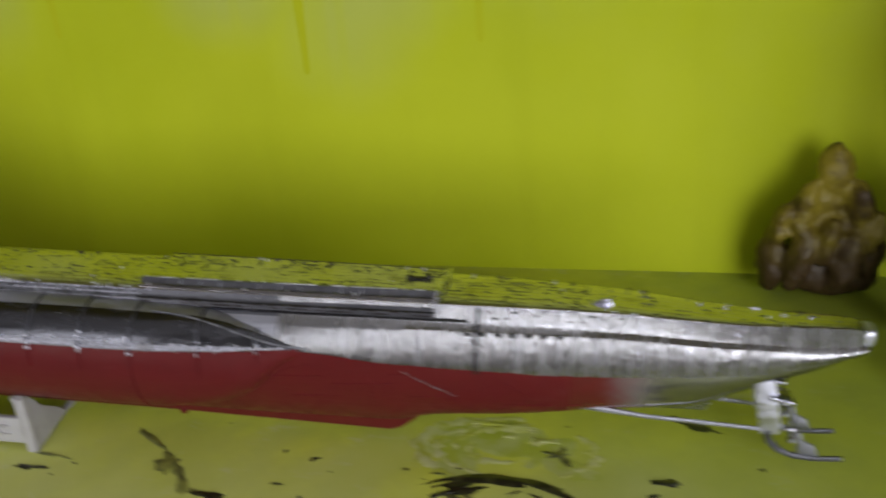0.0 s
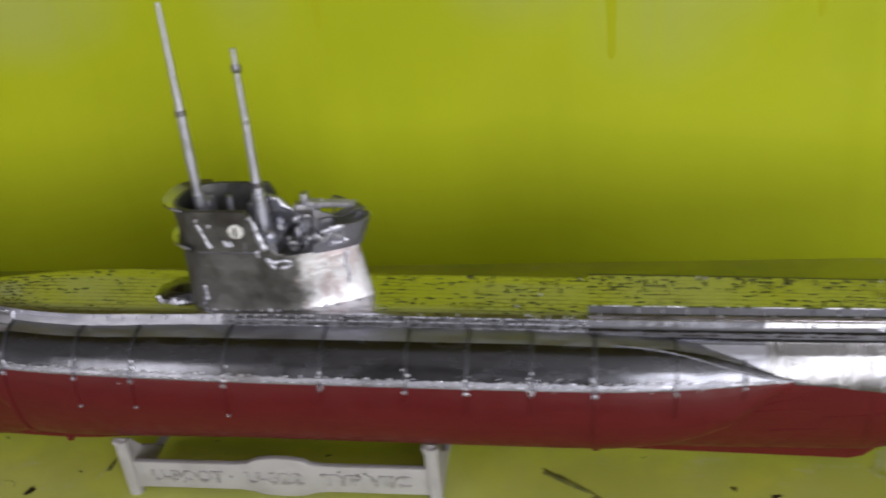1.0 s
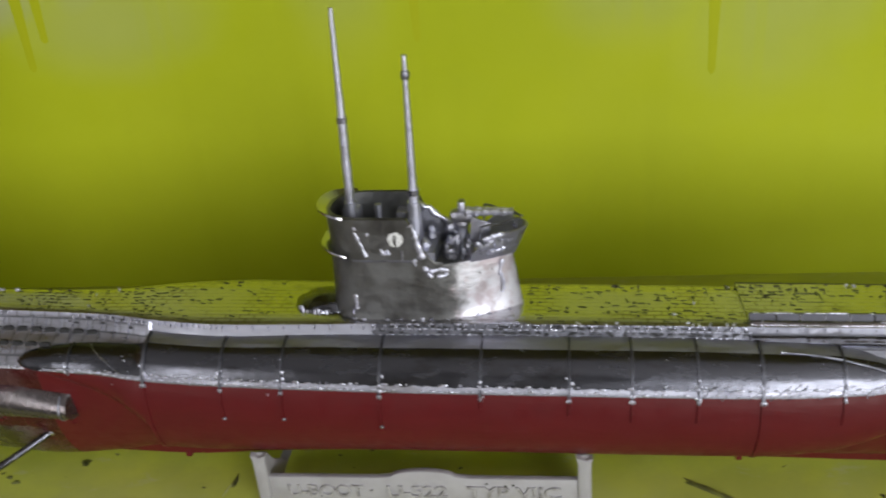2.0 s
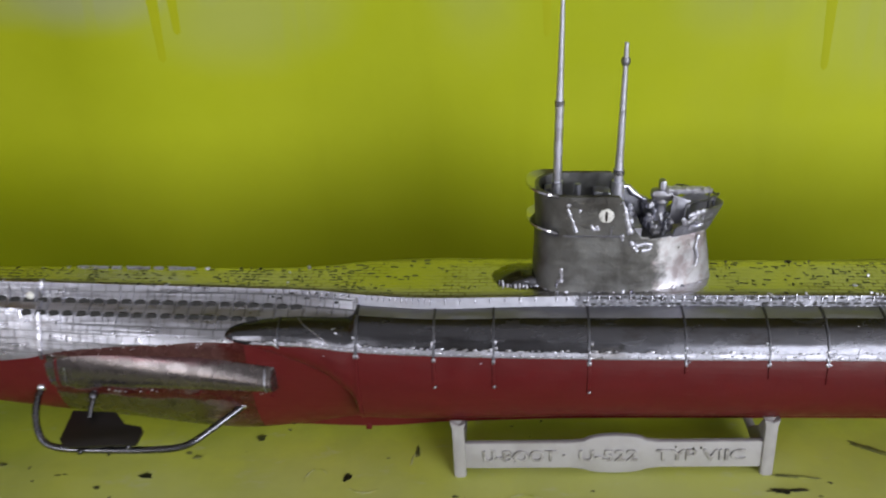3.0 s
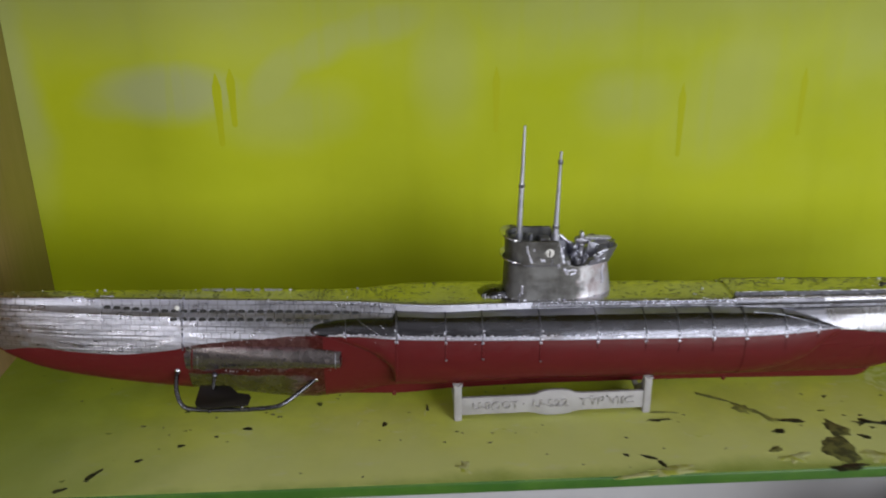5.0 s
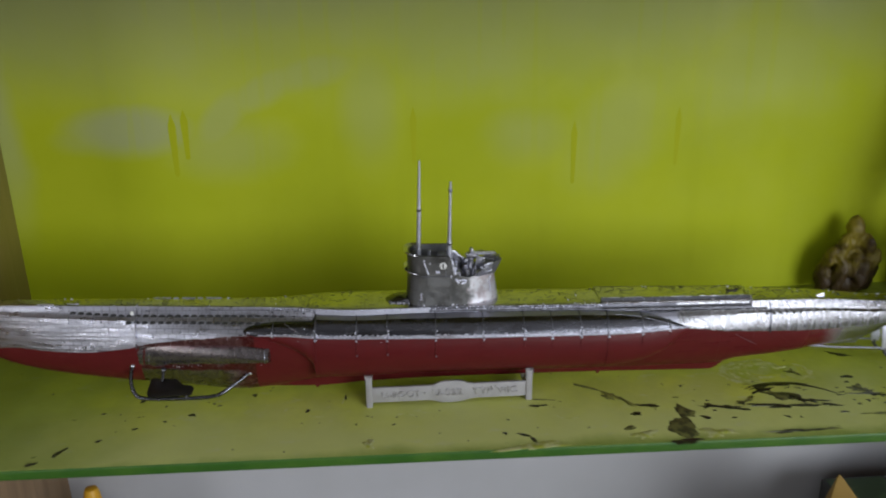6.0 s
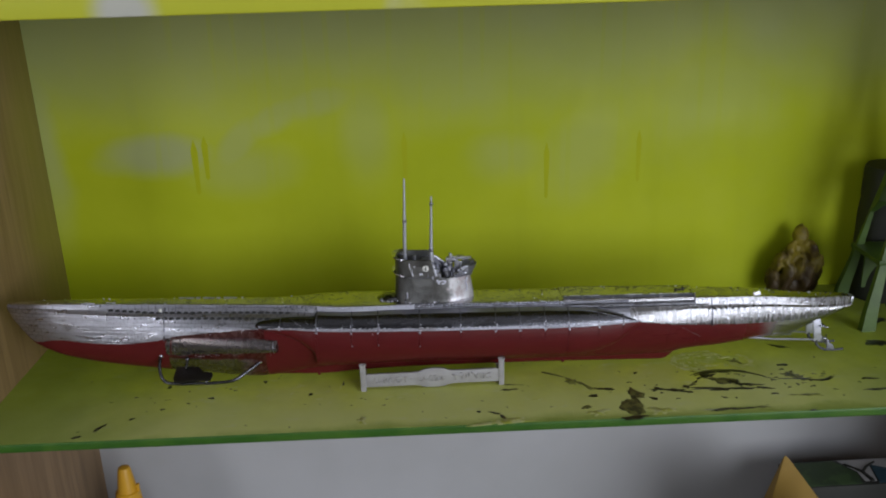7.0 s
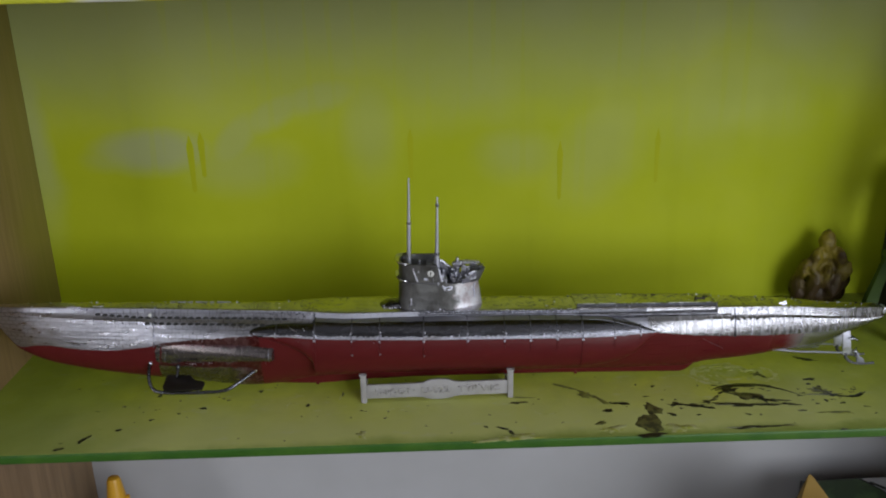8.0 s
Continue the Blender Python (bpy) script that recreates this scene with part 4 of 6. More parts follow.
for sign, lip, lean in ((-1, 1.1, 2.4), (1, -0.1, 0.0)):
    bm = bmesh.new()
    prev = None
    for x in np.linspace(RA, RB + 0.6, 50):
        x = float(x)
        d = deck_w(x)
        pts = [bm.verts.new((x, sign * y, z)) for y, z in ((d - 0.3 - lean, RZ - 1), (d - 0.3 - lean, RZ + lip), (d + 0.3 - lean, RZ + lip + 0.05), (d + 0.9, 42.2), (d + 1.5, 42.0), (d + 1.7, 40.8), (d - 0.3, 40.6))]
        if prev:
            for j in range(6):
                bm.faces.new((prev[j], pts[j], pts[j + 1], prev[j + 1]))
        else:
            bm.faces.new(pts)
        prev = pts
    bm.faces.new(prev[::-1])
    bmesh.ops.recalc_face_normals(bm, faces=bm.faces)
    plate = part("side_plate", bm, PLATE, sub, "raised plate with small window marks along the deck", smooth=25)
    for i in range(13 if sign < 0 else 0):
        x = RA + 5.5 + i * 5.0
        d = deck_w(x)
        bm = bmesh.new()
        tube(bm, [(x, sign * (d + 0.35), 42.9), (x, sign * (d - 1.9), 45.6)], 0.2, 6)
        part("plate_bar", bm, CHROME if i % 4 else DARK_METAL, plate)
    if sign < 0:
        rnd = random.Random(77)
        bright, dark = bmesh.new(), bmesh.new()
        for i in range(70):
            x = rnd.uniform(RA, RB)
            d = deck_w(x)
            bmesh.ops.create_icosphere(bright, subdivisions=1, radius=1.0, matrix=Matrix.Translation((x, -(d - lean), RZ + lip + 0.05)) @ Matrix.Diagonal((rnd.uniform(0.3, 1.4), 0.35, rnd.uniform(0.12, 0.3), 1)))
            x = rnd.uniform(RA, RB)
            bmesh.ops.create_icosphere(dark, subdivisions=1, radius=1.0, matrix=Matrix.Translation((x, -(deck_w(x) + 1.5), rnd.choice((41.3, 42.0)))) @ Matrix.Diagonal((rnd.uniform(0.4, 1.8), 0.3, rnd.uniform(0.15, 0.35), 1)))
        tagged(part("paint_dab", bright, DRIBBLE, plate, "bright dabs along the plate's top edge", smooth=60), kind="stuff")
        tagged(part("grime_dab", dark, DARK_METAL, plate, "dark grime along the ledge", smooth=60), kind="stuff")
bm = bmesh.new()
tube(bm, [(RB + 0.4, -9.2, 42.4), (RB + 0.5, -6.2, 45.9), (RB + 0.8, -3, 45.6), (RB + 0.9, 7.4, 45.2)], 0.5, 8)
part("deck_end_rail", bm, BRIGHT, sub)
bm = bmesh.new()
for y in (-1.6, 1.6):
    bmesh.ops.create_icosphere(bm, subdivisions=2, radius=0.9, matrix=Matrix.Translation((RB - 5.5 + y * 1.4, 2.0 + y * 0.3, RZ + 0.5)))
box(bm, RB - 7.0, RB - 4.0, 1.2, 2.6, RZ, RZ + 0.6, 0.2)
part("deck_fitting", bm, DARK_METAL, sub, "small dark twin bollard on the raised deck")

# dark slots in the deck, in ragged rows
bm = bmesh.new()
rnd = random.Random(5)


def slot(x, y, l, w, turn=0.0, z=None):
    z = deck_top(x, y) if z is None else z
    c, s = math.cos(turn), math.sin(turn)
    lo = [bm.verts.new((x + c * u - s * v, y + s * u + c * v, z - 0.15)) for u, v in ((-l, -w), (l, -w), (l, w), (-l, w))]
    hi = [bm.verts.new((x + c * u * 0.9 - s * v * 0.9, y + s * u * 0.9 + c * v * 0.9, z + 0.05)) for u, v in ((-l, -w), (l, -w), (l, w), (-l, w))]
    bm.faces.new(hi)
    for i in range(4):
        bm.faces.new((lo[i], lo[(i + 1) % 4], hi[(i + 1) % 4], hi[i]))


x = -292.0
while x < 158:
    d = deck_w(x)
    on_raised = RA < x < RB
    for r in range(-6, 7):
        y = r * 1.45 + 0.35 * math.sin(x * 0.4)
        if abs(y) > d - 0.9:
            continue
        if -105 < x < -50 and abs(y) < 9.6:
            continue
        keep = 0.5 if -300 < x < -110 else 0.42
        keep *= 0.45 + 1.3 * max(0.0, 0.4 + noise.noise((x * 0.07, y * 0.2, 0.0)))
        if x > 105:
            keep *= 0.35
        if -135 < x < -105:
            keep *= 0.4
        if rnd.random() < keep:
            slot(x + rnd.uniform(-0.6, 0.6), y + rnd.uniform(-0.3, 0.3), rnd.uniform(0.25, 1.1), rnd.uniform(0.16, 0.36), rnd.gauss(-0.08, 0.2) if rnd.random() < 0.9 else rnd.gauss(1.35, 0.15), RZ + 0.1 if on_raised else None)
    x += 1.9
bmesh.ops.recalc_face_normals(bm, faces=bm.faces)
slots = part("deck_slot", bm, SLOT, deck, "dark drainage slots", smooth=0)
tagged(slots, kind="stuff")

# framed hatches on the deck
for x, y, l, w, seed in ((116, 1.0, 2.2, 1.6, 1), (88, 2.0, 2.4, 2.0, 2), (12, 2.0, 2.6, 2.0, 6)):
    bm = bmesh.new()
    z = (RZ + 0.12 if RA < x < RB else deck_top(x, y)) + 0.02
    for a in (-1, 1):
        box(bm, x - l, x + l, y + a * w - 0.08, y + a * w + 0.08, z - 0.2, z + 0.06)
        box(bm, x + a * l - 0.08, x + a * l + 0.08, y - w - 0.08, y + w + 0.08, z - 0.2, z + 0.065)
    part("deck_hatch", bm, SLOT, deck, "dark outline of a small square hatch", smooth=0)

# free-flooding holes: two rows in the fore casing, more aft
hole_mesh = None
holes = []
for row, (z_of, xa, xb, step) in enumerate(((lambda x: 39.95 - 0.008 * (x + 218) + max(0.0, -224 - x) * 0.05, -246.0, -150.0, 3.62), (lambda x: 37.8 - 0.006 * (x + 218), -220.7, -162.0, 3.62), (lambda x: 38.1, 78.0, 100.0, 3.4))):
    x = xa
    while x < xb:
        z = z_of(x)
        y = side_y(x, z)
        if hole_mesh is None:
            bm = bmesh.new()
            pts = [(1.32 * math.copysign(abs(math.cos(a)) ** 0.6, math.cos(a)), 0.9 * math.copysign(abs(math.sin(a)) ** 0.6, math.sin(a))) for a in [i * math.pi / 7 for i in range(14)]]
            prism(bm, pts, -0.16, 0.5, "y")
            o = part("flood_hole", bm, HOLE, sub, "dark free-flooding hole", smooth=0)
            hole_mesh = o
        else:
            o = shared("flood_hole", hole_mesh, sub)
        o.matrix_basis = Matrix.LocRotScale((x * MM, -y * MM, z * MM), Euler((radians(-8), 0, 0)), (1, 1, 1) if row < 2 else (0.62, 1, 0.55))
        holes.append(o)
        x += step
# small dark limber slots along the casing's top edge
rnd = random.Random(64)
for x0, x1 in ((-82.0, -3.0), (84.0, 112.0), (-158.0, -139.0)):
    x = x0
    while x < x1:
        z = deck_z(x) - rnd.uniform(0.5, 2.6)
        o = shared("limber_slot", hole_mesh, sub)
        o.matrix_basis = Matrix.LocRotScale((x * MM, -side_y(x, z) * MM, z * MM), Euler((radians(-8), 0, 0)), (rnd.uniform(0.2, 0.55), 1, rnd.uniform(0.12, 0.34)))
        x += rnd.uniform(0.8, 3.2)
for row in (0.55, 1.75):
    x = -80.0
    while x < -3.0:
        z = deck_z(x) - row - rnd.uniform(-0.15, 0.15)
        if rnd.random() < 0.8:
            o = shared("limber_slot", hole_mesh, sub)
            o.matrix_basis = Matrix.LocRotScale((x * MM, -(side_y(x, z) + 0.02) * MM, z * MM), Euler((radians(-8), 0, rnd.uniform(-0.1, 0.1))), (rnd.uniform(0.3, 0.75), 1, rnd.uniform(0.16, 0.3)))
        x += rnd.uniform(1.5, 2.4)
bm = bmesh.new()
for row in (0.2, 1.15, 2.3):
    x = -84.0
    while x < 0.0:
        z = deck_z(x) - row
        l = rnd.uniform(0.25, 0.8)
        if rnd.random() < 0.75:
            bmesh.ops.create_icosphere(bm, subdivisions=1, radius=1.0, matrix=Matrix.Translation((x, -side_y(x, z) - 0.05, z)) @ Matrix.Diagonal((l, 0.22, rnd.uniform(0.14, 0.3), 1)))
        x += l + rnd.uniform(0.5, 1.4)
tagged(part("paint_dab", bm, DRIBBLE, sub, "short bright dabs along the deck's edge below the tower", smooth=60), kind="stuff")
# a thin bright bar along the ledge below, standing in for its highlight
for x0, x1 in ((-74.0, -52.0), (-49.5, -27.0), (-25.0, -5.0), (-133.0, -121.0)):
    bm = bmesh.new()
    tube(bm, [(x, -side_y(x, ledge_z(x) + 0.3) - 0.1, ledge_z(x) + 0.3) for x in np.linspace(x0, x1, 20).tolist()], [0.1 + 0.12 * abs(noise.noise((x0, i * 0.6, 2.0))) for i in range(20)], 6)
    part("paint_glint_line", bm, DRIBBLE, sub, smooth=60)
# fine bright ticks along the casing's top edge
bm = bmesh.new()
box(bm, -0.17, 0.17, -0.22, 0.3, -2.6, 2.3, 0.1)
stay = part("casing_stay", bm, CHROME, sub, smooth=30)
stay.matrix_basis = Matrix.LocRotScale((-159 * MM, -side_y(-159, 41.5) * MM, 41.5 * MM), Euler((radians(-8), 0, 0)), (1, 1, 0.32))
for x0, x1, n in ((-158, -138, 12), (-135, -118, 12), (-117, -92, 7), (-90, -50, 16), (-49, -2, 16)):
    for i in range(n):
        x = x0 + (x1 - x0) * (i + 0.5) / n
        z = deck_z(x) - 1.1
        o = shared("casing_stay", stay, sub)
        o.matrix_basis = Matrix.LocRotScale((x * MM, -(side_y(x, z) - 0.02) * MM, z * MM), Euler((radians(-8), 0, 0)), (0.9 + 0.7 * noise.noise((x * 3.1, 0, 0)), 0.6, 0.45 * (1 + 0.9 * noise.noise((x * 1.9, 4, 0)))))

# the dark step where the fore casing ends, and its twin aft
for x, z0, z1, mat in ((-136.6, 34.0, 43.0, BRIGHT), (80.0, 29.0, 43.4, GUNMETAL), (-217.5, 26.5, 45.0, CHROME)):
    bm = bmesh.new()
    prev = None
    for i in range(16):
        z = z0 + (z1 - z0) * i / 15
        y = side_y(x, min(z, deck_z(x) - 0.1)) if x != -136.6 or z > 42 else hull_y(x, z)
        pts = [bm.verts.new((x + dx, -(y + o), z)) for dx, o in ((-0.6, -0.3), (-0.38, 0.34), (0.38, 0.34), (0.6, -0.3))]
        if prev:
            for j in range(3):
                bm.faces.new((prev[j], prev[j + 1], pts[j + 1], pts[j]))
        prev = pts
    bmesh.ops.recalc_face_normals(bm, faces=bm.faces)
    part("hull_seam", bm, mat, sub)

# bright drop of paint on the bow, deck cleats
bm = bmesh.new()
bmesh.ops.create_icosphere(bm, subdivisions=2, radius=1.0, matrix=Matrix.Translation((-219.2, -8.2, 42.2)) @ Matrix.Diagonal((1, 0.6, 1.1, 1)))
k = Mat("white_drop", 0.3)
k.colour(k.mix(k.noise(400), (0.75, 0.75, 0.75), (0.82, 0.82, 0.82)))
part("paint_drop", bm, k.m, sub, "white drop of dried paint")
bm = bmesh.new()
prism(bm, [(103.6, 43.0), (109.5, 43.0), (109.0, 44.9), (107.6, 45.0)], -3.2, -1.0, "y", 0.25)
part("deck_cleat", bm, BRIGHT, sub, "small wedge-shaped fitting on the aft deck")
for x, y in ((128.5, 3.0), (134, 2.6), (146, 1.6), (151.5, 1.2)):
    bm = bmesh.new()
    bmesh.ops.create_icosphere(bm, subdivisions=1, radius=0.55, matrix=Matrix.Translation((x, y, deck_top(x, y) + 0.2)))
    part("deck_stud", bm, BRIGHT, sub)
rnd = random.Random(21)
for x0, x1, w in ((-212, -209, 0.93), (-208.5, -204, 0.93), (-203, -200.5, 0.92), (-199, -193, 0.93), (-191.5, -189.5, 0.93), (-188, -181, 0.93), (-262, -255, -0.85), (-249, -244, -0.6)):
    bm = bmesh.new()
    pts = []
    for x in np.linspace(x0, x1, 9).tolist():
        pts.append((x, w * deck_w(x), deck_top(x, w * deck_w(x)) + 0.1 + rnd.uniform(-0.05, 0.18)))
    tube(bm, pts, [rnd.uniform(0.12, 0.34) for _ in pts], 6)
    part("deck_rail", bm, DRIBBLE, sub)

# fairing that swells out of the lower fore hull and ends bluntly
def bulge(x, t):
    """A point of the fairing's skin: t from 0 below to 1 on top."""
    u = (x + 217.5) / 59.5
    top = red_z(x) - 1.2 - 5.6 * u ** 1.6
    low = 17.4 + 1.6 * u
    out = (0.5 + 3.4 * u ** 0.8) * math.sin(math.pi * t ** 0.78) ** 0.75
    z = low + (top - low) * t
    return hull_y(x, z) - 0.25 + out, z


bm = bmesh.new()
prev = None
for x in np.linspace(-217.4, -158.0, 60):
    x = float(x)
    ring = [bm.verts.new((x, -y, z)) for y, z in [bulge(x, i / 22) for i in range(23)]]
    if prev:
        for i in range(22):
            bm.faces.new((prev[i], prev[i + 1], ring[i + 1], ring[i]))
    prev = ring
tip = [bm.verts.new((-157.2, -(hull_y(-157, z) - 0.4), z)) for y, z in [bulge(-158.0, i / 22) for i in range(23)]]
for i in range(22):
    bm.faces.new((prev[i], prev[i + 1], tip[i + 1], tip[i]))
bmesh.ops.recalc_face_normals(bm, faces=bm.faces)
fairing = part("plane_fairing", bm, FAIRING, sub, "dark glossy fairing swelling out of the lower bow", smooth=40)
flipped(fairing, "plane_fairing", sub)
rnd = random.Random(9)
for i in range(18):
    x = rnd.choice((-200.0, -193.0, -178.0, -161.0)) + rnd.gauss(0, 2.0)
    bm = bmesh.new()
    bmesh.ops.create_icosphere(bm, subdivisions=1, radius=rnd.uniform(0.12, 0.36), matrix=Matrix.Translation((x, -(hull_y(x, 17.6) + 0.1), 17.3 + rnd.uniform(-0.5, 0.5))) @ Matrix.Diagonal((rnd.uniform(0.8, 1.8), 1, 1, 1)))
    part("paint_drop", bm, DRIBBLE if rnd.random() < 0.6 else RED, fairing)
for x, t0, t1, r, m in ((-159.6, 0.1, 0.92, 0.3, BORDER), (-214.6, 0.02, 0.98, 0.32, RED), (-212.4, 0.05, 0.7, 0.3, CHROME)):
    bm = bmesh.new()
    pts = []
    for i in range(14):
        y, z = bulge(x, t0 + (t1 - t0) * i / 13)
        pts.append((x + (0.12 * (z - 22) if x < -200 else 0), -y - 0.05, z))
    tube(bm, pts, r, 6)
    part("fairing_ring", bm, m, fairing)
# crumbs of silver along the red border above the fairing
for i in range(26):
    x = rnd.uniform(-216, -166)
    z = red_z(x) - rnd.uniform(0.1, 2.6) * rnd.random()
    bm = bmesh.new()
    bmesh.ops.create_icosphere(bm, subdivisions=1, radius=rnd.uniform(0.1, 0.26), matrix=Matrix.Translation((x, -hull_y(x, z), z)) @ Matrix.Diagonal((rnd.uniform(0.8, 2.2), 0.6, 1, 1)))
    part("paint_crumb", bm, DRIBBLE, sub)
# bright upright paint lines over the fore casing, one at each hole
x = -247.8
while x < -140:
    z0 = rnd.uniform(35.6, 37.6)
    z1 = deck_z(x) - rnd.uniform(0.1, 1.6)
    bm = bmesh.new()
    pts = []
    for i in range(5):
        z = z0 + (z1 - z0) * i / 4
        pts.append((x + rnd.uniform(-0.12, 0.12), -side_y(x, z) - 0.02, z))
    tube(bm, pts, [rnd.uniform(0.08, 0.22) for _ in pts], 5)
    part("paint_glint_line", bm, rnd.choice((BRIGHT, CHROME, CHROME, BORDER)), sub)
    x += 3.62 + rnd.uniform(-0.2, 0.2)
# dotted upright weld seams on the aft flank
for x in (56.0, 66.5, 89.0, 98.0, 106.5, 116.0, 126.0, 136.0):
    for s0, s1 in ((0.08, 0.6), (0.7, 0.98)):
        bm = bmesh.new()
        pts = [(x + rnd.uniform(-0.1, 0.1), -flank(x, s)[0] - 0.02, flank(x, s)[1]) for s in [s0 + (s1 - s0) * i / 12 for i in range(13)]]
        tube(bm, pts, [rnd.uniform(0.08, 0.3) for _ in pts], 5)
        part("weld_seam", bm, rnd.choice((BRIGHT, CHROME)), sub)

# bow plane and its guard
bm = bmesh.new()
outline = [(-212.2, -13.2), (-213.0, -21.5), (-211.8, -23.2), (-209.5, -23.8), (-193.0, -22.6), (-192.2, -19.0), (-193.0, -17.6), (-197.4, -16.9), (-200.6, -13.6)]
prism(bm, outline, -0.55, 0.55, "z", 0.2)
bmesh.ops.rotate(bm, cent=(0, -18, 0), matrix=Matrix.Rotation(radians(24), 3, "X"), verts=bm.verts)
bmesh.ops.translate(bm, vec=(0, 0, 9.2), verts=bm.verts)
plane = part("bow_plane", bm, DARK_METAL, sub, "dark bow diving plane")
bm = bmesh.new()
tube(bm, [(-206.6, -8.5, 17.5), (-206.6, -13.0, 14.8), (-206.8, -16.4, 11.2)], [1.0, 0.8, 0.6], 8)
bmesh.ops.create_icosphere(bm, subdivisions=2, radius=1.3, matrix=Matrix.Translation((-206.6, -12.6, 15.2)))
bmesh.ops.create_icosphere(bm, subdivisions=2, radius=0.8, matrix=Matrix.Translation((-195.2, -22.0, 6.6)))
bmesh.ops.create_icosphere(bm, subdivisions=2, radius=0.8, matrix=Matrix.Translation((-207.5, -23.0, 5.6)))
part("pivot", bm, GUNMETAL, plane, "dark silver pivot")
bm = bmesh.new()
g = [(-220.6, -10.0, 17.2), (-221.0, -14.5, 14.6), (-220.2, -18.5, 10.2), (-217.8, -21.0, 6.2), (-212.5, -21.7, 5.4), (-205.0, -21.8, 5.3), (-192.0, -21.7, 5.3), (-183.5, -21.2, 5.6), (-179.6, -20.4, 6.6), (-176.0, -18.0, 8.3), (-168.4, -12.2, 11.9), (-167.0, -10.6, 12.6)]
for _ in range(2):
    g = [g[0]] + [tuple(Vector(a).lerp(Vector(b), f)) for a, b in zip(g, g[1:]) for f in (0.25, 0.75)] + [g[-1]]
tube(bm, g, 0.9, 10)
guard = part("plane_guard", bm, GUNMETAL, sub, "bent gunmetal guard bar below the bow plane", smooth=70)
for p in ((-220.7, -11.0, 16.8), (-167.6, -11.4, 12.4)):
    bm = bmesh.new()
    bmesh.ops.create_icosphere(bm, subdivisions=2, radius=1.35, matrix=Matrix.Translation(p))
    part("glue_blob", bm, BRIGHT, guard)
flipped(plane, "bow_plane", sub)
flipped(guard, "plane_guard", sub)

# stern gear: shafts, brackets, propellers, rudders, stern planes
for s in (-1, 1):
    bm = bmesh.new()
    tube(bm, [(100, s * 6.6, 19.2), (118, s * 5.8, 16.8), (140, s * 5.0, 15.6), (147.0, s * 5.0, 15.2)], [0.9, 0.55, 0.5, 0.45], 8)
    part("propeller_shaft", bm, STRIP, sub)
    bm = bmesh.new()
    prism(bm, [(140.6, 28.0), (144.8, 28.4), (147.2, 17.0), (146.8, 14.6), (143.0, 14.4)], s * 5.0 - 0.6, s * 5.0 + 0.6, "y", 0.25)
    part("shaft_bracket", bm, MAST, sub, "flat silver bracket below the stern")
    bm = bmesh.new()
    bmesh.ops.create_icosphere(bm, subdivisions=2, radius=1.1, matrix=Matrix.Translation((149.4, s * 5.0, 16.0)) @ Matrix.Diagonal((1.5, 1, 1, 1)))
    hub = part("propeller", bm, CHROME, sub)
    for i in range(3):
        bm = bmesh.new()
        prism(bm, [(-0.5, 0.4), (0.5, 0.4), (1.1, 1.8), (0.7, 3.0), (-0.7, 3.0), (-1.1, 1.8)], -0.22, 0.22, "y", 0.1)
        m = Matrix.Translation((149.4, s * 5.0, 16.0)) @ Matrix.Rotation(radians(120 * i + 20), 4, "X") @ Matrix.Rotation(radians(62), 4, "Z")
        bmesh.ops.transform(bm, matrix=m, verts=bm.verts)
        part("blade", bm, CHROME, hub)
    bm = bmesh.new()
    tube(bm, [(144.4, s * 5.0, 15.4), (145.0, s * 5.0, 12.6), (147.2, s * 5.1, 10.4), (150.2, s * 5.2, 9.2), (155, s * 5.2, 8.8), (160.8, s * 5.2, 9.4)], [1.0, 0.9, 0.8, 0.7, 0.65, 0.7], 8)
    part("stern_guard", bm, EDGE, sub, "bent silver guard below the rudders")
    bm = bmesh.new()
    prism(bm, [(150.4, 15.2), (151.4, 15.6), (152.2, 13.4), (154.6, 12.2), (156.0, 9.4), (151.4, 9.2)], s * 5.0 - 0.4, s * 5.0 + 0.4, "y", 0.15)
    part("rudder", bm, CHROME_TOWER, sub, "thin silver rudder blade")
    bm = bmesh.new()
    prism(bm, [(143.5, s * 1.0), (148.0, s * 1.0), (149.2, s * 6.5), (144.0, s * 6.8)], 23.2, 24.1, "z", 0.2)
    bmesh.ops.rotate(bm, cent=(148, 0, 23), matrix=Matrix.Rotation(radians(14), 3, "Y"), verts=bm.verts)
    part("stern_plane", bm, CHROME, sub, "small silver stern diving plane")
bm = bmesh.new()
prism(bm, [(100, 20), (104, 15.6), (131.0, 16.4), (134.5, 21.5), (140, 27)], -1.1, 1.1, "y", 0.3)
part("skeg", bm, CHROME, sub, "silver skeg below the stern")
bm = bmesh.new()
box(bm, 158.6, 164.2, -2.5, 2.5, deck_z(162) - 4.0, deck_z(162) + 0.12, 0.9)
part("stern_cap", bm, DRIBBLE, sub, "blunt bright tip of the stern", smooth=50)

# raised bottom plates on the red aft hull
for x0, x1, z in ((28, 44, 25.4), (36, 62, 19.5), (64, 84, 21.0), (60, 66, 27.5)):
    bm = bmesh.new()
    tube(bm, [(x, -(hull_y(x, z) + 0.02), z + (x - x0) * 0.05) for x in np.linspace(x0, x1, 8).tolist()], 0.22, 5)
    part("bottom_seam", bm, RED, sub)

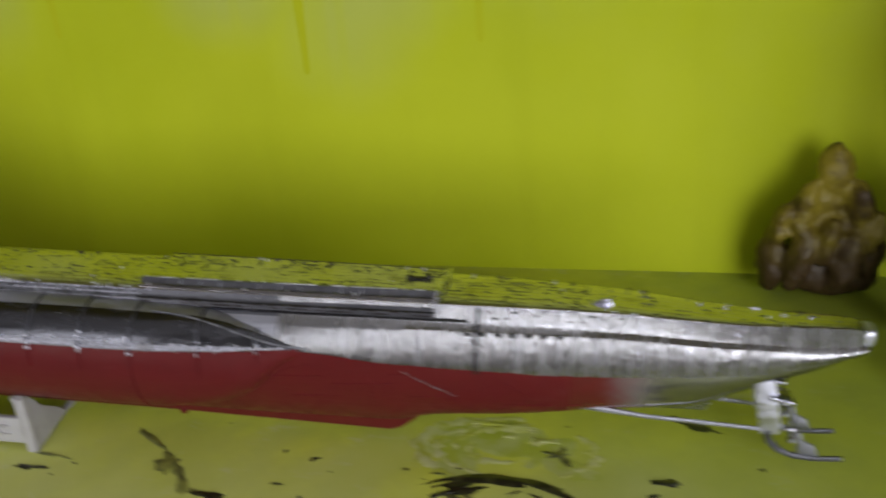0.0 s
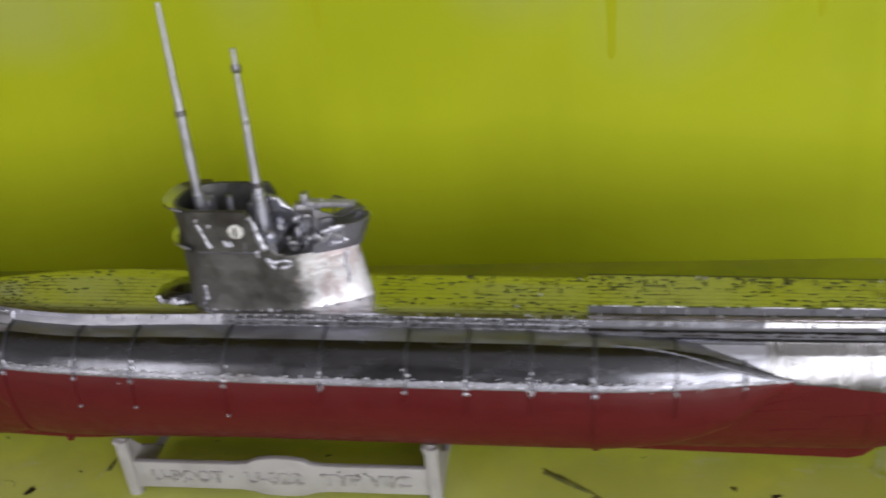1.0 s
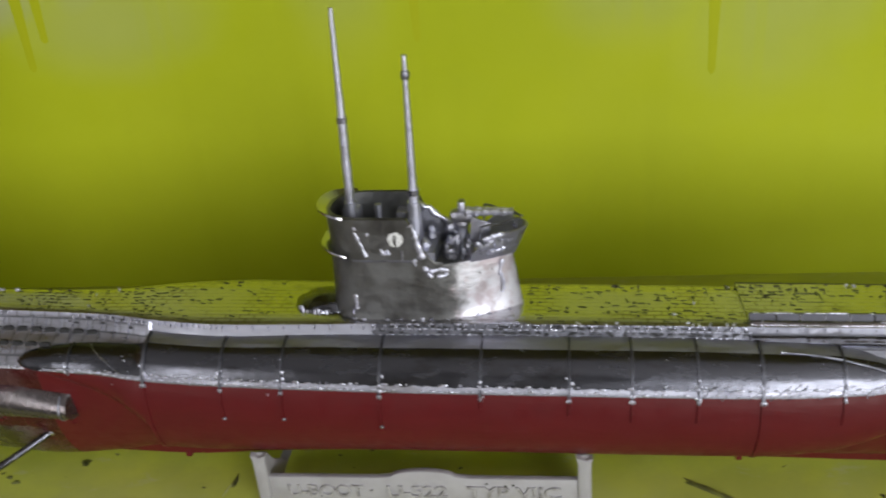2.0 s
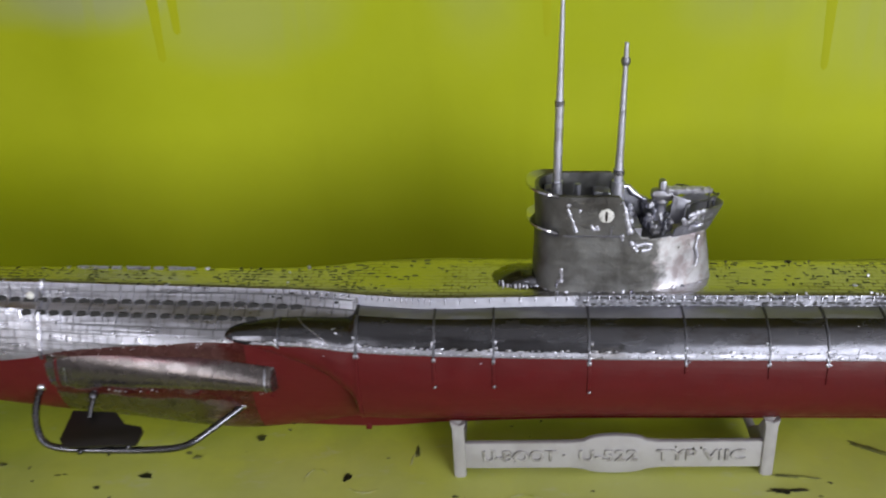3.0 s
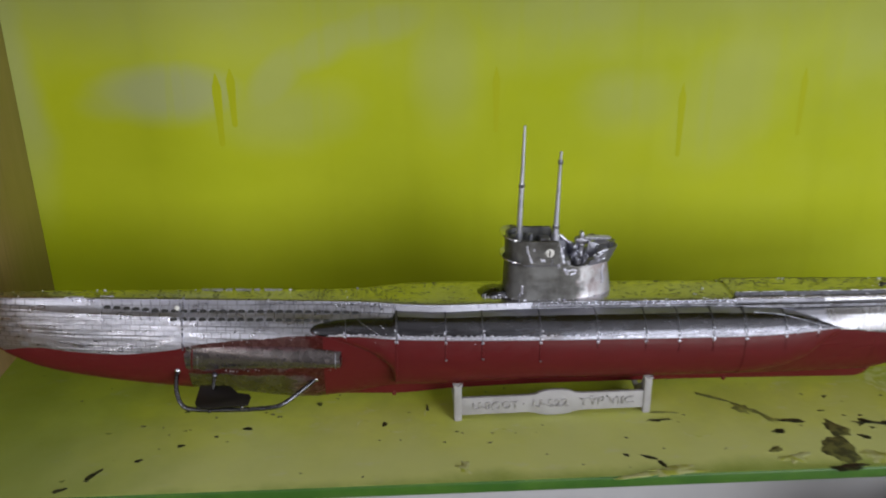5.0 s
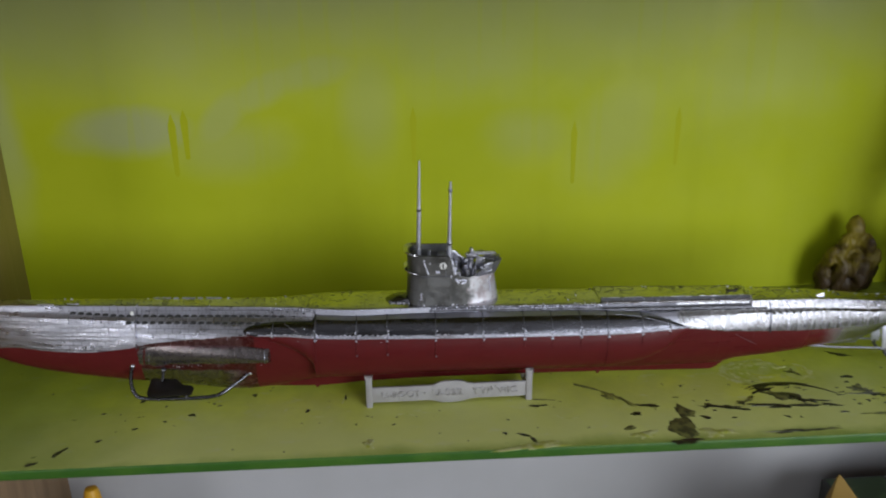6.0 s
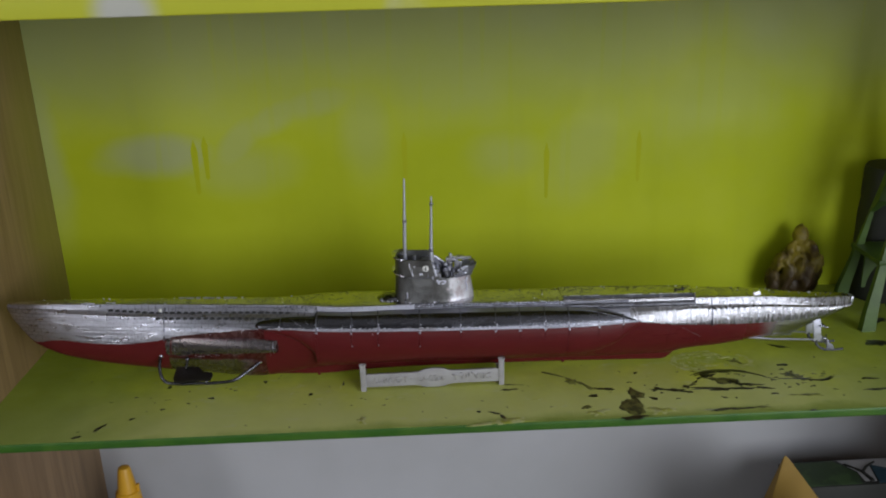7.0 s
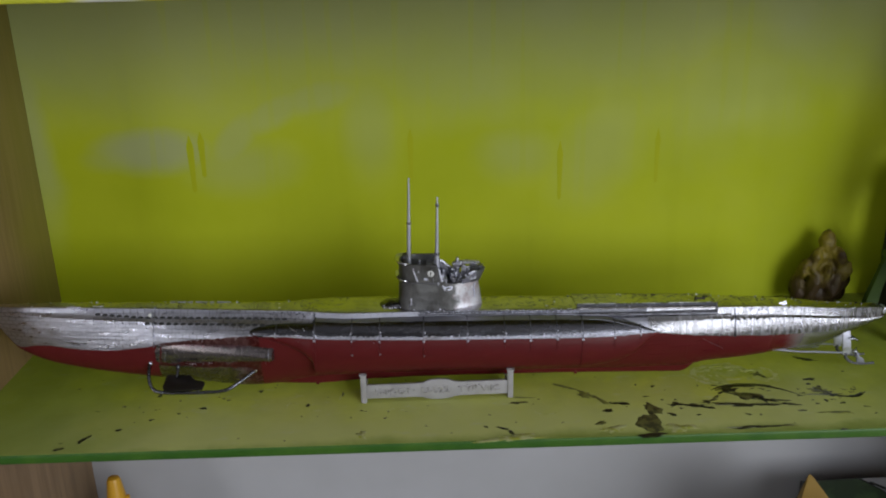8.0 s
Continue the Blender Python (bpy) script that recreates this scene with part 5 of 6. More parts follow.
# fine paint work on the near tank: the crease below its nose, the curved weld at its tail, specks and hair cracks
rnd = random.Random(41)
bm = bmesh.new()
tube(bm, [(x, -tank(x, 0.03)[0] - 0.55, tank(x, 0.03)[1]) for x in np.linspace(-168.0, -138.5, 24).tolist()], [rnd.uniform(0.16, 0.3) for _ in range(24)], 6)
part("tank_crease", bm, RED, near_tank, smooth=60)
bm = bmesh.new()
tube(bm, [(x, -tank(x, 0.86 - 0.30 * ((x - 3) / 38) ** 1.5, 0.1)[0], tank(x, 0.86 - 0.30 * ((x - 3) / 38) ** 1.5, 0.1)[1]) for x in np.linspace(3.0, 41.0, 30).tolist()], [rnd.uniform(0.14, 0.34) for _ in range(30)], 6)
part("tail_weld", bm, BORDER, near_tank, "bright curved weld line", smooth=60)
bm = bmesh.new()
tube(bm, [(x, -tank(x, 0.95 - 0.42 * ((x + 151) / 9) ** 0.7, 0.08)[0], tank(x, 0.95 - 0.42 * ((x + 151) / 9) ** 0.7, 0.08)[1]) for x in np.linspace(-150.9, -142.0, 14).tolist()][::-1], 0.16, 6)
part("nose_weld", bm, CHROME, near_tank, smooth=60)
for i in range(46):
    x = rnd.choice((rnd.uniform(-32, 8), rnd.uniform(-165, -138), rnd.uniform(-136, 36)))
    sgm = rnd.choice((rnd.uniform(0.5, 0.6), rnd.uniform(0.5, 0.58), rnd.uniform(0.44, 0.8)))
    y, z = tank(x, sgm, 0.02)
    bm = bmesh.new()
    bmesh.ops.create_icosphere(bm, subdivisions=1, radius=rnd.uniform(0.08, 0.26), matrix=Matrix.Translation((x, -y, z)) @ Matrix.Rotation(rnd.uniform(-0.8, 0.8), 4, "Y") @ Matrix.Diagonal((rnd.uniform(0.7, 3.0), 0.7, 1, 1)))
    part("paint_speck", bm, rnd.choice((DRIBBLE, BRIGHT, BORDER)), near_tank)
for i in range(14):
    x = rnd.uniform(-24, 30)
    pts = []
    for j in range(6):
        y, z = tank(x + j * 0.8, 0.49 + 0.018 * j + rnd.uniform(-0.01, 0.01), 0.04)
        pts.append((x + j * 0.8, -y, z))
    bm = bmesh.new()
    tube(bm, pts, [rnd.uniform(0.05, 0.13) for _ in pts], 5)
    part("hair_crack", bm, rnd.choice((DRIBBLE, GUNMETAL, BRIGHT)), near_tank)
# dark strip drawn as shadow below the raised deck's side plate, and dull scratches on the red aft bottom
bm = bmesh.new()
prev = None
for x in np.linspace(4.0, 78.0, 40).tolist():
    y = side_y(x, 40.3)
    ring = [bm.verts.new((x, -y - o, z)) for o, z in ((-0.2, 40.75), (0.12, 40.6), (0.12, 40.05), (-0.2, 39.9))]
    if prev:
        for j in range(3):
            bm.faces.new((prev[j], prev[j + 1], ring[j + 1], ring[j]))
    prev = ring
bmesh.ops.recalc_face_normals(bm, faces=bm.faces)
part("plate_shadow", bm, GUNMETAL, sub, "dark strip along the casing, drawn as the side plate's shadow", smooth=40)
for x0, z0, x1, z1 in ((30, 26.5, 41, 29.5), (46, 24.0, 61, 25.0), (63, 28.6, 75, 22.0), (84, 28.4, 92, 22.4), (86, 19.5, 104, 20.0), (55, 30.0, 55.8, 14.0), (71.5, 29.4, 72.2, 14.0)):
    bm = bmesh.new()
    pts = []
    for i in range(12):
        x, z = x0 + (x1 - x0) * i / 11, z0 + (z1 - z0) * i / 11 + rnd.uniform(-0.1, 0.1)
        pts.append((x, -hull_y(x, z) - 0.02, z))
    tube(bm, pts, [rnd.uniform(0.06, 0.2) for _ in pts], 5)
    part("bottom_scratch", bm, rnd.choice((RED, BORDER)), sub)

# crumbs of dried paint along the deck's edges and on the raised stretch
rnd = random.Random(88)
crumb = None
for i in range(110):
    x = rnd.choice((rnd.uniform(RA, RB), rnd.uniform(-49, RA), rnd.uniform(-285, -140), rnd.uniform(RB, 150)))
    edge = rnd.choice((-0.95, -0.9, 0.94, 0.9, rnd.uniform(-0.8, 0.8)))
    y = edge * deck_w(x)
    z = RZ + 0.1 if RA < x < RB else deck_top(x, y)
    if crumb is None:
        bm = bmesh.new()
        bmesh.ops.create_icosphere(bm, subdivisions=1, radius=0.4)
        crumb = part("paint_crumb", bm, DARK_METAL, sub)
        bm = bmesh.new()
        bmesh.ops.create_icosphere(bm, subdivisions=1, radius=0.4)
        bright_crumb = part("paint_crumb", bm, DRIBBLE, sub)
        pair = (crumb, bright_crumb)
        o = crumb
        bright_crumb.matrix_basis = Matrix.Translation((-60 * MM, 9.9 * MM, 43.3 * MM))
    else:
        o = shared("paint_crumb", rnd.choice(pair), sub)
    o.matrix_basis = Matrix.LocRotScale((x * MM, y * MM, z * MM), Euler((0, 0, rnd.uniform(0, 3))), (rnd.uniform(0.5, 2.2), rnd.uniform(0.4, 1.0), rnd.uniform(0.4, 1.3)))

# ---- conning tower ----
def tower_outline(front_x, aft_x, half, aft_round=0.8, n=12):
    """One side of the plan: a round nose, a straight side and a round tail."""
    pts = []
    for i in range(n + 1):
        a = math.pi / 2 * i / n
        pts.append((front_x + 8.5 * (1 - math.cos(a)), -half * math.sin(a) ** 0.8))
    x0 = front_x + 8.5
    for i in range(1, 9):
        pts.append((x0 + (-72.0 - x0) * i / 8, -half))
    for i in range(1, 2 * n + 1):
        u = math.sin(math.pi / 2 * i / (2 * n))
        pts.append((-72.0 + (aft_x + 72.0) * u, -half * (1 - u ** 1.5) ** aft_round))
    return pts


def full(pts):
    return pts + [(x, -y) for x, y in pts[-2:0:-1]]


tower = tagged(new("conning_tower"), "")
tower.parent = sub
tower.empty_display_size = 0.01
tower.location.x = 0.5 * MM
bm = bmesh.new()
rings = []
for z, f, a, w in ((42.4, -95.0, -50.8, 8.6), (43.4, -94.8, -51.2, 8.5), (46, -94.6, -51.7, 8.4), (52, -94.4, -52.7, 8.3), (56.6, -94.3, -53.6, 8.2), (57.4, -94.3, -53.8, 8.15)):
    rings.append([bm.verts.new((x, y, z)) for x, y in full(tower_outline(f, a, w))])
for a, b in zip(rings, rings[1:]):
    n = len(a)
    for i in range(n):
        bm.faces.new((a[i], a[(i + 1) % n], b[(i + 1) % n], b[i]))
bm.faces.new(rings[-1])
bmesh.ops.recalc_face_normals(bm, faces=bm.faces)
body = part("tower_body", bm, CASING, tower, "dull silver tower side, its aft highlight painted pale with pinkish stains", smooth=35)

# open bridge with thin walls
upper = tower_outline(-94.3, -53.1, 8.2)
path = [(x, y) for x, y in upper if x < -68.4]
more = [(-86.0 + (17.6 * i / 22), -8.2) for i in range(23)]
path = [p for p in path if p[0] < -86.2] + more
near_to_far = path[::-1] + [(x, -y) for x, y in path[1:]]


def wall_top(x):
    if x < -75.4:
        return 68.6
    if x < -72.4:
        return 68.6 - (x + 75.4) * 2.5
    return max(58.2, 61.1 - (x + 72.4) * 1.35)


bm = bmesh.new()
prev = None
for i, (x, y) in enumerate(near_to_far):
    a = Vector(near_to_far[max(i - 1, 0)])
    b = Vector(near_to_far[min(i + 1, len(near_to_far) - 1)])
    d = (b - a).normalized()
    nrm = Vector((-d.y, d.x))
    if nrm.dot(Vector((x + 80, y))) > 0:
        nrm = -nrm
    zt = wall_top(x)
    fl = 0.35 * (zt > 66)
    pts = [bm.verts.new((x + nrm.x * o, y + nrm.y * o, z)) for o, z in ((0, 57.2), (0, min(62, zt - 0.6)), (-fl, zt - 0.3), (0.2, zt), (0.75, zt - 0.2), (0.8, 57.2))]
    if prev:
        for j in range(5):
            bm.faces.new((prev[j], prev[j + 1], pts[j + 1], pts[j]))
    else:
        bm.faces.new(pts)
    prev = pts
bm.faces.new(prev[::-1])
bmesh.ops.recalc_face_normals(bm, faces=bm.faces)
part("bridge_wall", bm, CASING, tower, "thin dull silver bridge wall, open on top", smooth=35)


def collar(z, reach, lift, name):
    """A lip that juts out round the front of the tower."""
    bm = bmesh.new()
    prev = None
    for i, (x, y) in enumerate(near_to_far):
        if x > -88.2:
            continue
        d = (Vector(near_to_far[min(i + 1, len(near_to_far) - 1)]) - Vector(near_to_far[max(i - 1, 0)])).normalized()
        nrm = Vector((-d.y, d.x))
        if nrm.dot(Vector((x + 80, y))) < 0:
            nrm = -nrm
        k = max(0.0, min(1.0, (-86.0 - x) / 8.0))
        r = 0.12 + reach * k ** 0.8
        pts = [bm.verts.new((x + nrm.x * o, y + nrm.y * o, zz)) for o, zz in ((-0.1, z - 0.7), (r, z + lift * k), (r - 0.1, z + 0.45 + lift * k), (-0.1, z + 0.35))]
        if prev:
            for j in range(3):
                bm.faces.new((prev[j], prev[j + 1], pts[j + 1], pts[j]))
        prev = pts
    bmesh.ops.recalc_face_normals(bm, faces=bm.faces)
    return part(name, bm, CHROME_DECK, tower, "bright silver spray lip", smooth=40)


collar(68.0, 2.2, 1.0, "spray_lip")
collar(58.6, 2.0, 1.6, "spray_lip")

# bridge floor and its clutter
bm = bmesh.new()
prism(bm, [(-93.2, -2.6), (-90, -6), (-86, -7.6), (-70, -7.6), (-70, 7.6), (-86, 7.6), (-90, 6), (-93.2, 2.6)], 57.0, 60.2, "z")
part("bridge_floor", bm, STRIP, tower, "dark bridge floor", smooth=0)
bm = bmesh.new()
box(bm, -92.0, -88.0, 2.0, 5.5, 60.2, 66.5, 0.6)
box(bm, -80.0, -76.0, 3.5, 7.5, 60.2, 65.0, 0.5)
tube(bm, [(-84, 4, 60.2), (-84, 4, 66.8)], 0.8, 8)
part("bridge_fitting", bm, STRIP, tower)

# gun platform aft, its bulwark open towards the bridge
aft = [(x, y) for x, y in tower_outline(-94.3, -52.9, 8.25) if x > -63.5]
aft_loop = aft + [(x, -y) for x, y in aft[-2::-1]]


def platform_top(x):
    return 58.0 + 5.8 * max(0.0, min(1.0, (x + 63.5) / 6.0)) ** 0.8 + 0.35 * noise.noise((x * 0.9, 3.0, 0.0))


bm = bmesh.new()
prev = None
for i, (x, y) in enumerate(aft_loop):
    d = (Vector(aft_loop[min(i + 1, len(aft_loop) - 1)]) - Vector(aft_loop[max(i - 1, 0)])).normalized()
    nrm = Vector((-d.y, d.x))
    if nrm.dot(Vector((x + 64, y))) < 0:
        nrm = -nrm
    z1 = platform_top(x)
    fl = 0.42 * (z1 - 57.2)
    pts = [bm.verts.new((x + nrm.x * o, y + nrm.y * o, z)) for o, z in ((-0.6, 56.6), (0.05, 57.3), (fl * 0.5, (z1 + 57) / 2), (fl, z1), (fl - 0.4, z1 + 0.15), (fl * 0.5 - 0.5, (z1 + 57) / 2), (-0.9, 57.3))]
    if prev:
        for j in range(6):
            bm.faces.new((prev[j], prev[j + 1], pts[j + 1], pts[j]))
    else:
        bm.faces.new(pts)
    prev = pts
bm.faces.new(prev[::-1])
bmesh.ops.recalc_face_normals(bm, faces=bm.faces)
part("platform_bulwark", bm, STRIP, tower, "flaring bright silver bulwark round the gun platform", smooth=40)
bm = bmesh.new()
rail = []
for i, (x, y) in enumerate(aft_loop[2:-2]):
    rail.append((x + 0.16 * (x + 62), y * 1.28, 65.6 + 0.2 * math.sin(i)))
tube(bm, rail, 0.24, 6)
rail_ob = part("platform_rail", bm, CHROME_TOWER, tower, "thin bent wire rail", smooth=60)
for i in (0, 9, 20, 30, len(rail) - 1):
    if i < len(rail):
        x, y, z = rail[i]
        bm = bmesh.new()
        tube(bm, [(x, y, z), (x - 0.2, y * 0.9, 59.0)], 0.24, 6)
        part("rail_post", bm, CHROME_TOWER, rail_ob)
# the gun
gun = new("deck_gun")
gun.parent = tower
gun.empty_display_size = 0.005
gun["label"] = "small silver anti-aircraft gun pointing aft"
bm = bmesh.new()
lathe(bm, [(2.6, 57.2), (2.3, 58.6), (1.5, 60.0), (1.3, 63.0), (1.8, 64.0), (1.2, 65.4)], 12, (-64.6, 0, 0))
part("gun_mount", bm, STRIP, gun, smooth=40)
bm = bmesh.new()
box(bm, -67.2, -61.6, -1.7, 1.7, 64.2, 67.2, 1.1)
box(bm, -65.4, -63.8, -1.3, 1.3, 65.2, 69.4, 0.6)
prism(bm, [(-63.0, 58.5), (-58.6, 60.0), (-58.2, 65.0), (-62.4, 66.4)], -2.6, -2.0, "y", 0.2)
part("gun_breech", bm, STRIP, gun, smooth=40)
rnd = random.Random(12)
for y, z in ((-1.0, 66.3), (0.9, 66.1)):
    bm = bmesh.new()
    n = 16
    pts = [(-64.0 + 10.6 * i / n, y, z + 0.5 + rnd.uniform(-0.1, 0.1)) for i in range(n + 1)]
    tube(bm, pts, [(0.85 - 0.25 * i / n) * (1.25 if i % 3 == 1 else 0.9) for i in range(n + 1)], 8)
    part("gun_barrel", bm, MAST, gun, smooth=40)
bm = bmesh.new()
tube(bm, [(-53.0, -1.0, 65.8), (-53.1, -1.2, 63.2), (-53.3, -1.4, 60.5)], [0.35, 0.28, 0.3], 7)
part("barrel_rest", bm, CHROME, gun, smooth=40)
# heavy lumps and dribbles of silver round the gun
for i in range(20):
    x, y = rnd.uniform(-74.0, -60.0), rnd.uniform(-6.0, 3)
    z = 58.0 + rnd.uniform(0, 1) * (7.0 if x < -67 else 5.0)
    bm = bmesh.new()
    bmesh.ops.create_icosphere(bm, subdivisions=3, radius=1.0)
    size = Vector((rnd.uniform(0.5, 1.5), rnd.uniform(0.5, 1.2), rnd.uniform(0.7, 2.2)))
    for v in bm.verts:
        n = v.co.copy()
        v.co = Vector((x, y, z)) + Vector((n.x * size.x, n.y * size.y, n.z * size.z)) * (1 + 0.55 * noise.noise(n * 1.6 + Vector((i * 3.0, 0, 0))) + 0.25 * noise.noise(n * 4.0 + Vector((0, i * 2.0, 0))))
    part("gun_fitting", bm, rnd.choice((MAST, CHROME_TOWER, STRIP, STRIP, DRIBBLE)), gun, smooth=70)


# broken screen between the bridge and the gun, crusted with paint
bm = bmesh.new()
prism(bm, [(-74.6, 57.6), (-65.8, 57.6), (-65.4, 60.4), (-66.8, 62.4), (-69.2, 63.6), (-71.0, 65.6), (-73.0, 66.6), (-74.6, 67.4)], 3.4, 4.3, "y", 0.2)
part("bridge_screen", bm, CHROME_TOWER, tower, "low dull silver screen crusted with paint", smooth=30)
bm = bmesh.new()
tube(bm, [(-74.2, 3.0, 67.6), (-73.2, 2.6, 66.6), (-72.0, 3.0, 66.5), (-70.8, 2.4, 65.0), (-69.6, 2.8, 64.2), (-68.0, 2.4, 63.4), (-66.6, 2.2, 62.2)], [0.4, 0.85, 0.55, 0.9, 0.5, 0.8, 0.5], 8)
part("paint_run", bm, DRIBBLE, tower, smooth=60)


# runs and lumps of thick paint on the tower's side
def side_at(x, z):
    k = (z - 42.4) / 15.0
    w = 8.6 - 0.45 * min(k, 1.0)
    if x < -86.0:
        return w * math.sin(math.acos(max(-1.0, min(1.0, (-86.0 - x) / 8.6)))) ** 0.8
    if x > -70.5:
        flare = 0.42 * max(0.0, z - 57.2) if x > -62.5 else 0.0
        u = min(0.97, max(0.0, (x + 72.0) / (19.6 + 2.6 * (1 - min(k, 1.0)))))
        return w * (1 - u ** 1.5) ** 0.8 + flare
    return w


def dribble(points, r, material):
    """A flattened, lumpy run of paint down the tower's side."""
    bm = bmesh.new()
    pts, radii = [], []
    for (xa, za), (xb, zb) in zip(points, points[1:]):
        for i in range(5):
            s = i / 5
            x, z = xa + (xb - xa) * s + rnd.uniform(-0.12, 0.12), za + (zb - za) * s
            pts.append((x, -side_at(x, z) - 0.05, z))
            radii.append(r * rnd.uniform(0.45, 1.25))
    tube(bm, pts, radii, 8)
    for v in bm.verts:
        v.co.y += 0.4 * (-side_at(v.co.x, v.co.z) - 0.05 - v.co.y)
    return part("paint_run", bm, material, tower, smooth=60)


dribble([(-86.6, 67.6), (-87.2, 65.6), (-86.4, 63.6), (-85.6, 61.0), (-84.8, 59.2)], 0.5, DRIBBLE)
dribble([(-84.4, 65.2), (-84.3, 64.2)], 0.4, DRIBBLE)
dribble([(-81.6, 61.4), (-81.0, 60.0), (-80.2, 61.0), (-79.8, 59.6)], 0.42, DRIBBLE)
dribble([(-77.0, 61.0), (-77.2, 58.0)], 0.3, CHROME)
dribble([(-75.0, 67.0), (-74.0, 65.2), (-73.6, 62.4), (-72.8, 60.0), (-72.4, 58.8)], 0.75, DRIBBLE)
dribble([(-74.6, 58.8), (-74.0, 57.0)], 0.6, DRIBBLE)
dribble([(-72.4, 57.2), (-71.6, 55.4), (-70.4, 54.4)], 0.6, DRIBBLE)
dribble([(-71.2, 56.0), (-69.0, 56.4), (-67.4, 56.0), (-67.8, 54.8), (-70.2, 54.6)], 0.5, DRIBBLE)
dribble([(-55.6, 56.4), (-56.2, 53.6), (-55.4, 50.8), (-56.0, 48.0)], 0.4, DRIBBLE)
dribble([(-60.8, 62.6), (-59.6, 60.4), (-57.6, 62.4), (-55.8, 60.2), (-55.4, 62.8)], 0.6, DRIBBLE)
dribble([(-59.4, 63.0), (-57.2, 63.4), (-54.8, 63.6)], 0.85, DRIBBLE)
dribble([(-58.6, 59.4), (-56.8, 59.0), (-55.0, 59.6)], 0.7, DRIBBLE)
dribble([(-57.2, 62.6), (-57.0, 61.0), (-56.6, 59.8)], 0.55, DRIBBLE)
dribble([(-88.0, 50.2), (-88.2, 48.2), (-88.0, 46.2)], 0.42, DRIBBLE)
dribble([(-88.8, 47.0), (-89.2, 44.4)], 0.4, CHROME)
for i in range(20):
    x = -92.0 + 41.0 * i / 20 + rnd.uniform(-0.8, 0.8)
    dribble([(x, 43.2 + rnd.uniform(0, 0.8)), (x + rnd.uniform(0.5, 1.2), 43.4 + rnd.uniform(0, 1.3))], rnd.uniform(0.22, 0.5), rnd.choice((DRIBBLE, CHROME, CHROME_TOWER)))
bm = bmesh.new()
tube(bm, [(x, -side_at(x, 58.4) - 0.02, 58.4) for x in np.linspace(-88.0, -74.4, 16).tolist()], 0.28, 6)
part("waist_seam", bm, CHROME_TOWER, tower)
k = Mat("badge_white", 0.45)
k.colour(k.mix(k.ramp(k.noise(900, 3), 0.5, 0.62), (0.72, 0.72, 0.72), (0.4, 0.4, 0.4)))
bm = bmesh.new()
prism(bm, [(-78.3 + 1.75 * math.cos(i * math.pi / 10), 63.7 + (1.75 - 0.25 * (i % 3 == 0)) * math.sin(i * math.pi / 10)) for i in range(20)], -8.65, -8.0, "y", 0.1)
badge = part("badge", bm, k.m, tower, "worn white round badge")
bm = bmesh.new()
prism(bm, [(-78.55, 62.5), (-78.15, 62.5), (-78.05, 63.6), (-78.2, 64.8), (-78.5, 64.8), (-78.65, 63.7)], -8.85, -8.6, "y")
part("badge_mark", bm, DARK_METAL, badge, "dark mark on the badge")

# periscopes
for x, y, z1, r, zj in ((-89.2, -0.3, 111.2, 1.0, 88.0), (-75.0, -0.3, 101.4, 1.15, 71.5)):
    bm = bmesh.new()
    n, pts, radii = 26, [], []
    for i in range(n + 1):
        z = 60.2 + (z1 - 60.2) * i / n
        t = max(0.0, (z - zj) / (z1 - zj))
        rr = r * (1.0 if z < zj else 0.86 - 0.42 * t) * (1 + 0.07 * noise.noise((z * 0.6, x, 0)))
        pts.append((x + 0.06 * noise.noise((z * 0.3, x, 1)), y, z))
        radii.append(rr)
    tube(bm, pts, radii, 10)
    mast = part("periscope", bm, MAST, tower, "thin silver periscope mast", smooth=60)
    bm = bmesh.new()
    tube(bm, [(x, y, zj - 0.7), (x, y, zj + 0.6)], r * 1.22, 10)
    part("mast_collar", bm, BRIGHT, mast, smooth=40)
    if x > -80:
        bm = bmesh.new()
        tube(bm, [(x, y, z1 - 5.0), (x, y, z1 - 4.0), (x, y, z1 - 3.2)], [r * 0.75, r * 0.95, r * 0.7], 10)
        part("mast_collar", bm, CHROME_TOWER, mast, smooth=40)
    bm = bmesh.new()
    tube(bm, [(x, y, 60.2), (x, y, 69.2)], [r * 1.45, r * 1.3], 10)
    part("mast_socket", bm, MAST, mast, smooth=40)

# low lumpy locker with silver ribs on the deck before the tower
bm = bmesh.new()
bmesh.ops.create_icosphere(bm, subdivisions=4, radius=1.0)
for v in bm.verts:
    n = v.co.copy()
    k = 1 + 0.12 * noise.noise(n * 2.0) + 0.06 * noise.noise(n * 6.0)
    v.co = Vector((-97.0 + 7.4 * n.x * k, 6.0 * math.copysign(abs(n.y) ** 0.8, n.y) * k, max(42.3, 42.8 + 3.6 * n.z * k * (1 + 0.25 * n.x))))
locker = part("deck_locker", bm, GUNMETAL, sub, "low dark lumpy locker with silver ribs before the tower", smooth=60)
for i in range(10):
    x = -102.2 + i * 0.95
    y = 6.0 * math.sqrt(max(0.05, 1 - ((x + 97) / 7.6) ** 2))
    bm = bmesh.new()
    tube(bm, [(x, -y - 0.05, 42.7), (x + 0.1, -y * 0.99 - 0.1, 43.6), (x + rnd.uniform(-0.3, 0.3), -y * 0.93, 44.4 + rnd.uniform(-0.4, 0.7))], [rnd.uniform(0.2, 0.4), rnd.uniform(0.2, 0.42), 0.18], 6)
    part("locker_rib", bm, DRIBBLE if i % 3 else CHROME, locker)
